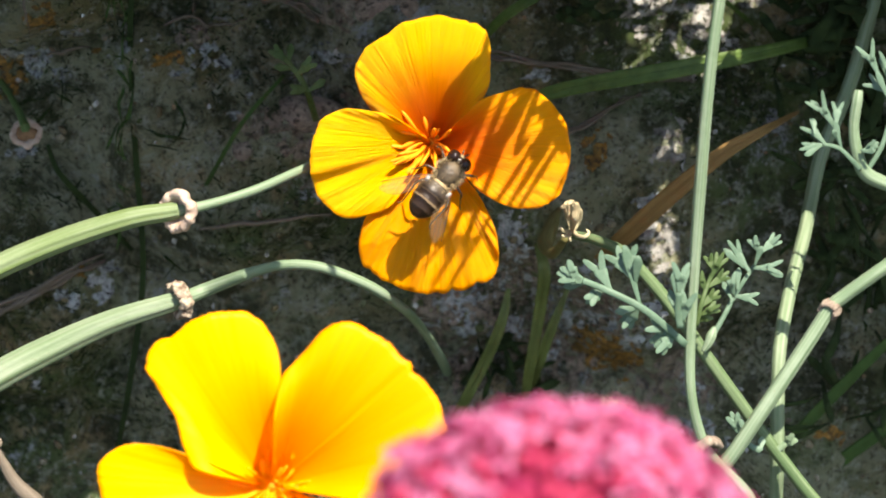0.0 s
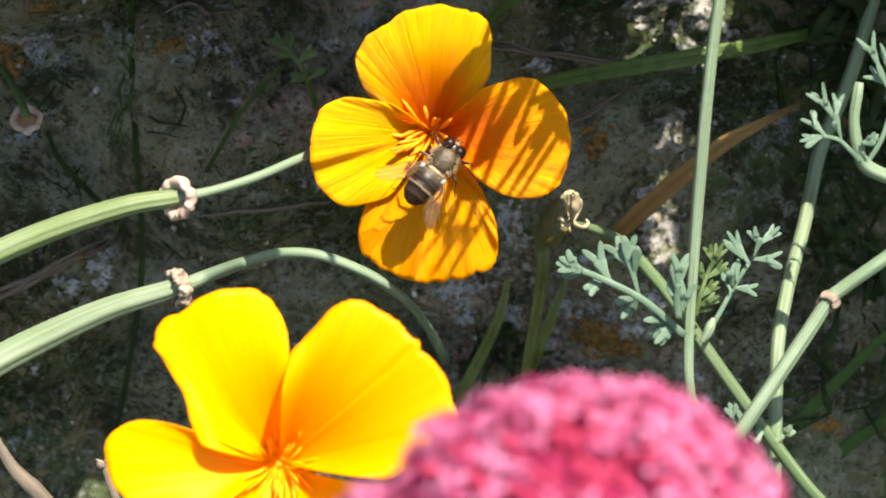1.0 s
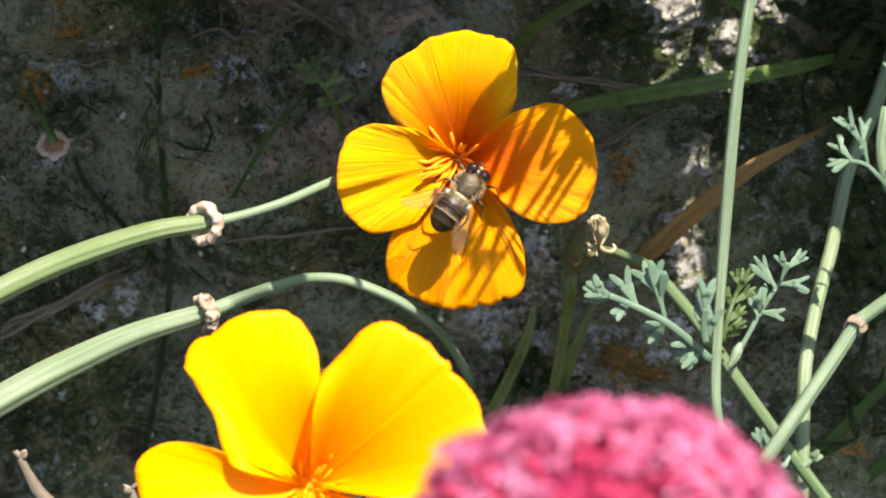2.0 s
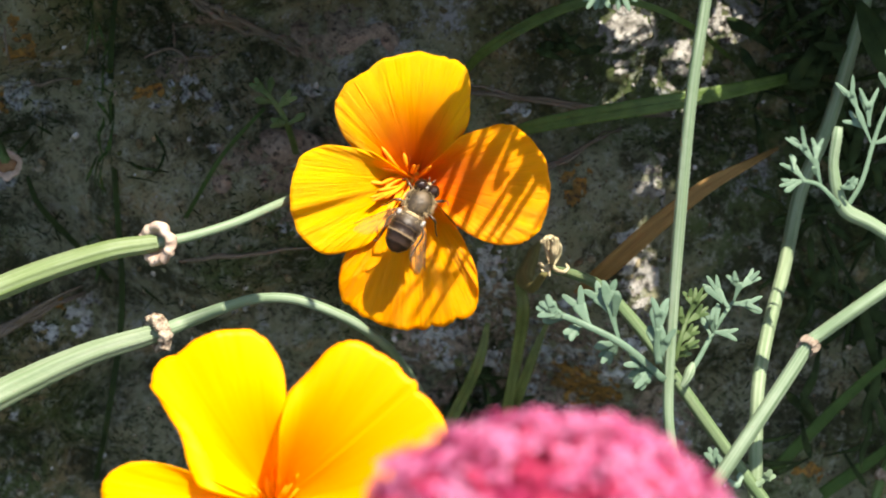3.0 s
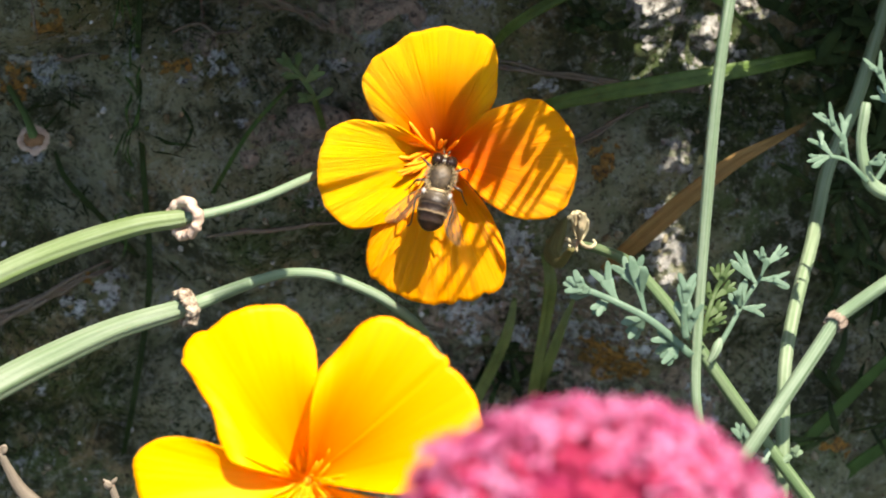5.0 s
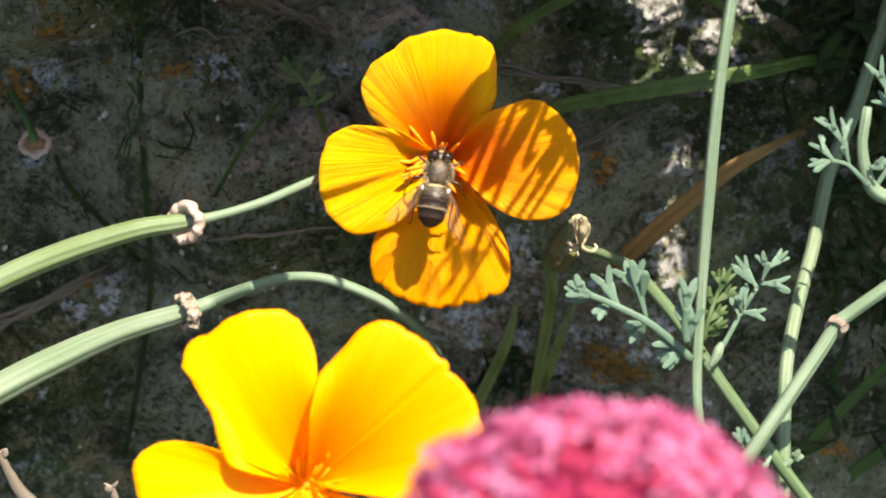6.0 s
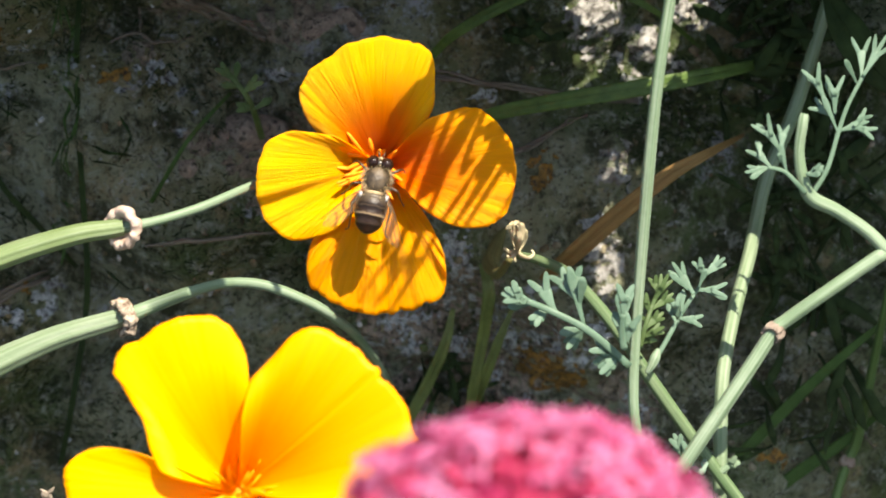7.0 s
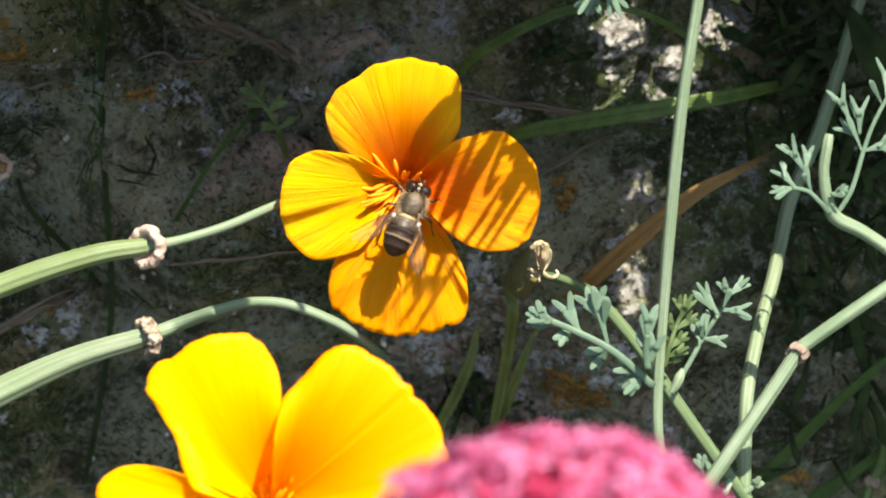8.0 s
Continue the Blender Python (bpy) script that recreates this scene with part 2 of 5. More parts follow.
FLY_DARK = plain_material("fly_dark", (0.0226, 0.0166, 0.0126), (0.00909, 0.00655, 0.00504), 1500, 0.28, 0.6)
FLY_GREY = plain_material("fly_thorax", (0.095, 0.066, 0.036), (0.010, 0.007, 0.005), 430, 0.55, 0.4, 0.0003)
FLY_FUR = plain_material("fly_fur", (0.42, 0.32, 0.18), (0.25, 0.175, 0.09), 2500, 0.8, 0.2, 0.0003)
FLY_PALE = plain_material("fly_scale", (0.36, 0.33, 0.29), (0.25, 0.22, 0.19), 1500, 0.35, 0.5)
FLY_EYE = plain_material("fly_eye", (0.020, 0.009, 0.006), (0.009, 0.004, 0.003), 2500, 0.22, 0.25)
FLY_LEG = plain_material("fly_leg", (0.0809, 0.0353, 0.0126), (0.0302, 0.0141, 0.00706), 2000, 0.35, 0.5)
WING = wing_material()


def abdomen_material():
    n = Nodes("fly_abdomen")
    split = n.tree.nodes.new("ShaderNodeSeparateXYZ")
    n.tree.links.new(n.coords(), split.inputs[0])
    wander = n.maths("MULTIPLY", n.maths("SUBTRACT", n.noise(900, 3, 0.5), 0.5), 0.0006)
    t = n.maths("MULTIPLY", n.maths("ADD", n.maths("SUBTRACT", -0.0006, split.outputs[1]), wander), 1 / 0.0074)
    dark, hem = (0.010, 0.006, 0.004), (0.20, 0.14, 0.08)
    c = n.ramp(t, (0.0, (0.0504, 0.0403, 0.0278)), (0.10, (0.0753, 0.058, 0.0378)), (0.24, (0.0353, 0.0252, 0.0177)), (0.31, dark), (0.345, (0.05, 0.034, 0.02)), (0.37, dark), (0.50, (0.024, 0.014, 0.009)), (0.555, hem), (0.58, dark), (0.73, (0.02, 0.011, 0.007)), (0.77, (0.03, 0.018, 0.011)), (0.80, dark), (0.93, (0.0302, 0.0151, 0.00909)))
    n.set(Base_Color=c, Roughness=0.3, Specular_IOR_Level=0.18)
    n.bump(n.noise(2600, 4, 0.6), 0.00012, 0.7)
    return n.mat


FLY_BELLY = abdomen_material()


# ---- shapes ----
def smooth(bm):
    for f in bm.faces:
        f.smooth = True
    return bm


def part(name, bm, material, parent=None, label=""):
    """One mesh object, made from a bmesh in world space, under a thing or a part."""
    smooth(bm)
    me = bpy.data.meshes.new(name)
    bm.to_mesh(me)
    bm.free()
    me.materials.append(material)
    ob = new(name, me)
    if parent is not None:
        ob.parent = parent
        if parent.parent is None:
            ob.matrix_parent_inverse = parent.matrix_basis.inverted()
    if label:
        ob["label"] = label
    return ob


def thing(name, at, label, category, group="", kind=""):
    """An empty at the foot of a thing, which carries its parts."""
    ob = tagged(new(name), label, category, group, kind)
    ob.empty_display_size = 0.005
    ob.matrix_basis = Matrix.Translation(at)
    return ob


def curve(points, steps=8):
    """A smooth line through points (each a tuple or Vector of any length)."""
    p = np.array([list(q) for q in points], float)
    if len(p) == 2:
        return [p[0] + (p[1] - p[0]) * k / steps for k in range(steps + 1)]
    p = np.vstack([2 * p[0] - p[1], p, 2 * p[-1] - p[-2]])
    out = []
    for i in range(1, len(p) - 2):
        a, b, c, d = p[i - 1:i + 3]
        for k in range(steps):
            t = k / steps
            out.append(0.5 * (2 * b + (c - a) * t + (2 * a - 5 * b + 4 * c - d) * t * t + (3 * b - a - 3 * c + d) * t ** 3))
    out.append(p[-2])
    return out


def tube(bm, line, sides=14, ribs=0, rib=0.0, flat=1.0, flat_axis=None, rough=0.0, caps=True):
    """A tube along a line of (x, y, z, radius) in metres, ribbed, flattened or uneven."""
    uv = bm.loops.layers.uv.verify()
    rings = []
    last = None
    total = 0.0
    n = len(line)
    for i, q in enumerate(line):
        p = Vector(q[:3])
        a, b = Vector(line[max(i - 1, 0)][:3]), Vector(line[min(i + 1, n - 1)][:3])
        axis = (b - a).normalized()
        if flat_axis is not None:
            side = flat_axis - axis * flat_axis.dot(axis)
        elif last is None:
            side = axis.orthogonal()
        else:
            side = last - axis * last.dot(axis)
        side.normalize()
        last = side
        other = axis.cross(side)
        if i:
            total += (p - Vector(line[i - 1][:3])).length
        ring = []
        for k in range(sides):
            t = 2 * math.pi * k / sides
            r = q[3] * (1 + rib * math.cos(ribs * t))
            v = p + side * (r * flat * math.cos(t)) + other * (r * math.sin(t))
            if rough:
                v += noise.noise_vector(v * 900) * rough * q[3]
            ring.append(bm.verts.new(v))
        rings.append((ring, total))
    for (r0, t0), (r1, t1) in zip(rings, rings[1:]):
        for k in range(sides):
            j = (k + 1) % sides
            f = bm.faces.new((r0[k], r0[j], r1[j], r1[k]))
            for loop, c in zip(f.loops, ((t0, k), (t0, k + 1), (t1, k + 1), (t1, k))):
                loop[uv].uv = (c[0] * 40, c[1] / sides)
    if caps:
        bm.faces.new(list(reversed(rings[0][0])))
        bm.faces.new(rings[-1][0])
    return bm


def line(points, steps=8):
    """A smooth line of (x, y, z, radius) through chart points (x, y, w, radius)."""
    return curve([(*site(x, y, w), size(r, w)) for x, y, w, r in points], steps)


def rooted(points, x, w, radius, steps=8):
    """The same, carried on down to the ground."""
    made = [(*site(*p[:3]), size(p[3], p[2])) for p in points]
    end = site(x, 441, w)
    foot = Vector((end.x, min(end.y, -0.035), -0.004))
    low = Vector(made[-1][:3])
    step = (low - Vector(made[-2][:3])).length
    n = (foot - low).length
    for k in (0.8 * step / n, 2.5 * step / n, 0.35 + 2 * step / n, 1.0):
        made.append((*low.lerp(foot, min(k, 1.0)), radius))
    return curve(made, steps), foot


def ball(bm, at, radii, turn=None, seg=16, rings=10, rough=0.0, scale=600.0):
    """An uneven ellipsoid; turn is a 3x3 matrix."""
    made = bmesh.ops.create_uvsphere(bm, u_segments=seg, v_segments=rings, radius=1.0)["verts"]
    for v in made:
        c = Vector((v.co.x * radii[0], v.co.y * radii[1], v.co.z * radii[2]))
        if rough:
            c *= 1 + rough * noise.noise((c + Vector(at)) * scale)
        if turn is not None:
            c = turn @ c
        v.co = c + Vector(at)
    return bm


def sweep(points, steps):
    """A closed reach around a centre: angle and radius, smoothly in between."""
    c = curve(points, steps)
    return [(q[0], q[1]) for q in c]


# ---- wall and ground ----
LEAN = radians(12)
WALL_UP = Vector((0, math.sin(LEAN), math.cos(LEAN)))
WALL_OUT = Vector((0, -math.cos(LEAN), math.sin(LEAN)))
WALL_FOOT = CENTRE + FORWARD * 0.078
WALL_FOOT = WALL_FOOT - WALL_UP * (WALL_FOOT.z / WALL_UP.z)
WALL_AT = (CENTRE + FORWARD * 0.078 - WALL_FOOT).length


def relief(a, b):
    """How far the rough face of the wall stands out at a along and b up it."""
    p = Vector((a, b, 0.3))
    cells = noise.voronoi(Vector((a * 15 + 0.2 * noise.noise(p * 30), b * 21, 3.1)))[0]
    joint = min(1.0, (cells[1] - cells[0]) * 3.2)
    h = 0.011 * (joint - 0.75)
    h += 0.007 * noise.noise(p * 22) + 0.0045 * noise.noise(p * 61) + 0.0024 * noise.noise(p * 150)
    h += 0.0013 * noise.noise(p * 380) - 0.005 * max(0.0, 0.16 - abs(noise.noise(p * 34 + Vector((7, 3, 1))))) / 0.16 * max(0.0, noise.noise(p * 12))
    h += 0.0007 * noise.noise(p * 800)
    return h


def on_wall(a, b, out=0.0):
    return WALL_FOOT + RIGHT * a + WALL_UP * b + WALL_OUT * (relief(a, b) + out)


def wall_spot(x, y):
    """Where the line of sight through a chart point meets the wall: along, up."""
    way = (site(x, y) - EYE).normalized()
    hit = EYE + way * ((WALL_FOOT - EYE).dot(WALL_OUT) / way.dot(WALL_OUT))
    for _ in range(4):
        d = hit - WALL_FOOT
        a, b = d.dot(RIGHT), d.dot(WALL_UP)
        hit = EYE + way * ((WALL_FOOT + WALL_OUT * relief(a, b) - EYE).dot(WALL_OUT) / way.dot(WALL_OUT))
    return a, b


def spread(lo, hi, fine_lo, fine_hi, fine, coarse):
    a = list(np.arange(lo, fine_lo, coarse)) + list(np.arange(fine_lo, fine_hi, fine)) + list(np.arange(fine_hi, hi + coarse * 0.5, coarse))
    return a


def build_wall():
    xs = spread(-2.0, 2.0, -0.15, 0.15, 0.0012, 0.025)
    zs = spread(-0.02, 0.66, WALL_AT - 0.09, WALL_AT + 0.10, 0.0012, 0.025)
    verts = [tuple(on_wall(a, b)) for b in zs for a in xs]
    n = len(xs)
    faces = [(j * n + i, j * n + i + 1, (j + 1) * n + i + 1, (j + 1) * n + i) for j in range(len(zs) - 1) for i in range(n - 1)]
    # top and back, so that the wall is a solid body
    base = len(verts)
    for a in xs:
        top = on_wall(a, zs[-1])
        verts.append((top.x, top.y + 0.35, top.z + 0.01))
        verts.append((top.x, top.y + 0.35, -0.02))
    m = (len(zs) - 1) * n
    for i in range(n - 1):
        faces.append((m + i, m + i + 1, base + 2 * i + 2, base + 2 * i))
        faces.append((base + 2 * i, base + 2 * i + 2, base + 2 * i + 3, base + 2 * i + 1))
    for i in (0, n - 1):
        edge = [j * n + i for j in range(len(zs))] + [base + 2 * i, base + 2 * i + 1]
        faces.append(tuple(edge if i else reversed(edge)))
    me = bpy.data.meshes.new("wall_stone")
    me.from_pydata(verts, [], faces)
    me.polygons.foreach_set("use_smooth", [True] * len(me.polygons))
    me.materials.append(STONE)
    tagged(new("wall_stone", me), "rough old stone wall with soil and lichen in shade", "wall", kind="structure")


def build_ground():
    bm = bmesh.new()
    edges = [-400, -60, -12, -3, -1.2, -0.5, -0.2, 0, 0.2, 0.5, 1.2, 3, 12, 60, 400]
    grid = [[bm.verts.new((x, y, 0.015 * noise.noise(Vector((x * 3, y * 3, 0))) if max(abs(x), abs(y)) < 4 else 0)) for x in edges] for y in edges]
    for r0, r1 in zip(grid, grid[1:]):
        for i in range(len(edges) - 1):
            bm.faces.new((r0[i], r0[i + 1], r1[i + 1], r1[i]))
    tagged(part("ground", bm, SOIL), "bare brown garden soil at the foot of the wall", "ground", kind="structure")


build_wall()
build_ground()


# ---- poppies ----
def petal(name, parent, material, frame_at, reach, cup, lift, seed, crinkle=1.0, folds=(), frilled=1.0, curl=1.6, label="", bowl=0.0):
    """A petal as a fan from the heart of the flower. reach: (angle, radius) from one side to the other,
    clockwise from upward, radius in tenths of a millimetre; cup: how far its edge comes forward;
    lift: its own layer, in mm; bowl: how much steeper its base stands than its blade; folds: (angle, step in mm, width in degrees, where it starts)."""
    edge = sweep(reach, 9)
    m = len(edge)
    rows = 26
    bm = bmesh.new()
    uv = bm.loops.layers.uv.verify()
    mid = edge[m // 2][0]
    half = max(abs(edge[0][0] - mid), abs(edge[-1][0] - mid))
    grid = []
    for i in range(rows + 1):
        r = 0.03 + 0.97 * (i / rows)
        row = []
        for j, (ang, rad) in enumerate(edge):
            s = (ang - mid) / half
            frill = 1 + frilled * (0.026 * noise.noise(Vector((ang * 0.14, seed, 0))) * r ** 4 - 0.05 * max(0.0, noise.noise(Vector((ang * 0.33, seed, 5))) - 0.25) * r ** 10 + 0.006 * noise.noise(Vector((ang * 0.9, seed, 7))) * r ** 10)
            d = rad * r * frill * 0.1
            z = cup * ((1 - bowl) * (2.25 * r - 1.25 * r * r) + bowl * (1 - (1 - min(r / 0.72, 1.0)) ** 2.2)) + lift + curl * s * s * r * (1 - 0.6 * r)
            z += crinkle * r * r * (0.45 * noise.noise(Vector((ang * 0.16, r * 1.2, seed))) + 0.26 * noise.noise(Vector((ang * 0.42, r * 1.5, seed + 9))))
            z += 1.3 * r ** 3 * noise.noise(Vector((ang * 0.045, seed, r * 1.5)))
            for at, step, width, start in folds:
                k = 0.5 + 0.5 * math.tanh((ang - at) / width)
                z += step * k * max(0.0, min(1.0, (r - start) / 0.3)) * r
            t = radians(ang)
            row.append(bm.verts.new(frame_at @ Vector((d * math.sin(t), d * math.cos(t), z)) ))
        grid.append(row)
    for i in range(rows):
        for j in range(m - 1):
            f = bm.faces.new((grid[i][j], grid[i][j + 1], grid[i + 1][j + 1], grid[i + 1][j]))
            for loop, (a, b) in zip(f.loops, ((i, j), (i, j + 1), (i + 1, j + 1), (i + 1, j))):
                loop[uv].uv = (0.03 + 0.97 * a / rows, edge[b][0] / 90.0 + seed)
    # a thin second skin gives the petal its thickness
    bmesh.ops.recalc_face_normals(bm, faces=bm.faces)
    bmesh.ops.solidify(bm, geom=bm.faces[:], thickness=-0.00014)
    return part(name, bm, material, parent, label)


def stamens(parent, frame_at, count, length, rise, seed, material, lean=0.0):
    """A tuft of stamens; lean: how far they gather on the lower left."""
    rnd = random.Random(seed)
    for k in range(count):
        a = 2 * math.pi * (k + rnd.uniform(-0.35, 0.35)) / count
        a += lean * 0.95 * math.sin(radians(222) - a)
        near = 0.5 + 0.5 * math.cos(a - radians(222))
        n = length * rnd.uniform(0.7, 1.05) * (1 + lean * 0.7 * (near - 0.6))
        out = rnd.uniform(0.6, 1.0)
        p0 = Vector((0.9 * math.cos(a), 0.9 * math.sin(a), 0.8))
        p1 = Vector((n * 0.45 * out * math.cos(a), n * 0.45 * out * math.sin(a), rise * rnd.uniform(0.5, 0.9)))
        b = a + rnd.uniform(-0.3, 0.3)
        p2 = Vector((n * out * math.cos(b), n * out * math.sin(b), rise * rnd.uniform(0.8, 1.6)))
        bm = bmesh.new()
        pts = []
        for q, r in zip(curve([p0, p1, p2], 5), (0.22, 0.2, 0.18, 0.17, 0.17, 0.22, 0.32, 0.38, 0.40, 0.34, 0.14)):
            pts.append((*(frame_at @ Vector(q)), r * (0.00058 + 0.0004 * lean)))
        tube(bm, pts, 7, rough=0.15)
        part("stamen", bm, material, parent)


def millimetres(p, rx=0, ry=0, rz=0):
    """A flower's own space: millimetres, z towards the viewer."""
    return facing(p) @ pose(0, 0, 0, rx, ry, rz) @ Matrix.Diagonal((0.001, 0.001, 0.001, 1))


def walled(points):
    """A stalk that grows from a joint of the wall."""
    path = line(points, 8)
    return path, Vector(path[-1][:3])


def open_poppy():
    c = site(775, 335, -17)
    stalk, foot = walled([(775, 335, -18, 9), (775, 350, -30, 10), (770, 385, -50, 11), (765, 430, -72, 12), (762, 450, -95, 12)])
    top = thing("poppy", foot, "open orange poppy with four satin petals before the wall", "flower", "poppies")
    f = millimetres(c)
    # yellower copies go to the petals that face the sun
    petal("petal", top, PETAL_SUNLIT, f, [(-62, 120), (-56, 158), (-47.7, 193), (-39, 206), (-23.5, 213), (-13, 223), (1.3, 226), (16.6, 227), (26, 217), (34.9, 177), (44, 139), (50, 90)], 12.0, -0.4, 1.3, 1.3, (), 1.0, -9.0, bowl=0.25)
    petal("petal", top, PETAL_SUN_FACING, f, [(-146, 120), (-143.5, 143), (-134.1, 188), (-125.5, 215), (-114.9, 226), (-101.5, 225), (-88.7, 219), (-77.3, 205), (-69.7, 176), (-62.8, 129), (-56, 88)], 8.5, 1.8, 2.7, 1.3, [(-105, 2.4, 1.6, 0.2), (-84, -0.7, 4.0, 0.4)], 1.0, -3.0)
    petal("petal", top, PETAL, f, [(46.7, 112), (53.7, 155), (59, 192), (67.7, 216), (78.9, 234), (88.8, 242), (103, 244), (115, 237), (124, 211), (131.3, 166), (137, 110)], 9.0, 1.6, 4.1, 1.5)
    petal("petal", top, PETAL_PART_LIT, f, [(139, 110), (144, 175), (149.5, 226), (154.9, 259), (163.8, 268), (174.6, 266), (187.5, 267), (201.2, 263), (210.6, 255), (216.7, 231), (222.8, 184), (228, 120)], 10.0, -1.0, 5.6, 4.2, [(181, 1.1, 2.0, 0.2), (196, -0.9, 3.0, 0.35), (165, -0.8, 2.5, 0.3)], 1.0, -3.5)
    stamens(top, f @ pose(-0.8, 0.5, 1.5), 24, 7.8, 6.0, 11, STAMEN, 1.0)
    bm = bmesh.new()
    ball(bm, f @ Vector((0, 0, 0.4)), (0.0022, 0.0022, 0.0022), None, 14, 8)
    part("pistil", bm, STAMEN, top)
    bm = bmesh.new()
    tube(bm, stalk, 12, 5, 0.06)
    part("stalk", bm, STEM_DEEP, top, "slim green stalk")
    return top


def near_poppy():
    c = site(530, 918, 66)
    stalk, foot = rooted([(530, 918, 65, 10), (545, 1050, 45, 11), (560, 1300, 20, 12)], 560, -10, 0.0014)
    top = thing("poppy", foot, "bright yellow-orange poppy in full sun, petals wide open", "flower", "poppies")
    f = millimetres(c) @ Matrix.Diagonal((0.9, 0.9, 1, 1))
    petal("petal", top, PETAL_PALE, f, [(-74, 135), (-54, 199), (-49, 240), (-46.2, 280), (-45, 308), (-41, 322), (-36.6, 327), (-30.7, 323), (-24.5, 326), (-18.7, 328), (-13.4, 325), (-7.2, 316), (-2.9, 297), (1.1, 268), (4.5, 229), (7.2, 159)], 9.0, 0.9, 7.3, 0.45, (), 0.6)
    # this petal takes the oranger copy for its weaker sunlight
    petal("petal", top, PETAL_LESS_LIT, f, [(5, 150), (7, 200), (11.4, 228), (15.8, 260), (19, 294), (22.3, 317), (25.4, 328), (30.7, 333), (38, 334), (45, 332), (48, 336), (50.5, 328), (55, 334), (61.3, 336), (70, 332), (76.3, 325), (86.3, 281), (95, 191)], 14.0, 0.0, 8.9, 0.45, (), 0.6)
    petal("petal", top, PETAL_PALE, f, [(-125, 159), (-109.6, 244), (-98.7, 279), (-90.4, 301), (-83.7, 303), (-78.7, 297), (-72, 264), (-68, 217), (-64, 120)], 9.0, 0.9, 10.4, 0.45, (), 0.7)
    petal("petal", top, PETAL_PALE, f, [(100, 160), (112, 230), (125, 280), (140, 300), (160, 310), (180, 312), (200, 305), (215, 285), (228, 240), (238, 160)], 9.0, 0.9, 12.2, 0.45, (), 1.4)
    stamens(top, f @ pose(0, 0, 1.5), 34, 9.0, 4.0, 12, STAMEN_PALE)
    bm = bmesh.new()
    ball(bm, f @ Vector((0, 0, 0.6)), (0.0017, 0.0017, 0.0018), facing(c).to_3x3(), 18, 10)
    part("pistil", bm, STAMEN_PALE, top)
    bm = bmesh.new()
    tube(bm, stalk, 12, 5, 0.06)
    part("stalk", bm, STEM, top, "slim green stalk")
    return top


def rim(parent, at, axis, radius, thick, material, seed, label, ragged=0.0):
    """The frilled collar that a fallen flower leaves below its pod; it opens along the axis."""
    axis = axis.normalized()
    side = axis.orthogonal().normalized()
    other = axis.cross(side)
    bm = bmesh.new()
    sides = 64
    prof = [(0.26, -0.85), (0.60, -0.74), (0.90, -0.46), (1.05, -0.10), (1.08, 0.20), (1.0, 0.42), (0.84, 0.50), (0.68, 0.38), (0.58, 0.10), (0.50, -0.10), (0.36, -0.16)]
    rings = []
    for r, h in prof:
        ring = []
        for k in range(sides):
            t = 2 * math.pi * k / sides
            q = Vector((math.cos(t) * 2.2, math.sin(t) * 2.2, seed))
            rr = radius * r * (1 + 0.16 * noise.noise(q) * r + (0.10 + 0.16 * ragged) * noise.noise(q * 2.6 + Vector((0, 0, 1.7 * h * ragged))) * r ** 2 + 0.16 * ragged * noise.noise(q * 7 + Vector((0, 0, 9 * h))))
            hh = thick * (h + (0.30 * noise.noise(q * 2.0 + Vector((0, 0, 4))) + (0.16 + 0.3 * ragged) * noise.noise(q * 5 + Vector((0, 0, 8 + 5 * h * ragged)))) * r ** 2)
            ring.append(bm.verts.new(at + side * (rr * math.cos(t)) + other * (rr * math.sin(t)) + axis * hh))
        rings.append(ring)
    for r0, r1 in zip(rings, rings[1:]):
        for k in range(sides):
            bm.faces.new((r0[k], r0[(k + 1) % sides], r1[(k + 1) % sides], r1[k]))
    bm.faces.new(list(reversed(rings[0])))
    bm.faces.new(rings[-1])
    part("rim", bm, material, parent, label)


def seed_pod(pod_points, stalk_points, x, w, rim_size, rim_material, seed, label, rim_label, open_to, ribs=9, ragged=0.0, pod_material=None):
    stalk, foot = rooted(stalk_points, x, w, 0.0012) if x else walled(stalk_points)
    top = thing("poppy_seed_pod", foot, label, "seed pod", "poppy seed pods")
    bm = bmesh.new()
    tube(bm, line(pod_points, 12), 54, ribs, 0.045)
    part("pod", bm, pod_material or POD, top, "long ribbed pale green pod")
    bm = bmesh.new()
    tube(bm, stalk, 14, 6, 0.05)
    part("stalk", bm, STEM, top)
    a, b = Vector(site(*pod_points[0][:3])), Vector(site(*pod_points[1][:3]))
    rim(top, a, (b - a).normalized() - FORWARD * open_to, size(rim_size), size(rim_size) * 0.72, rim_material, seed, rim_label, ragged)
    return top


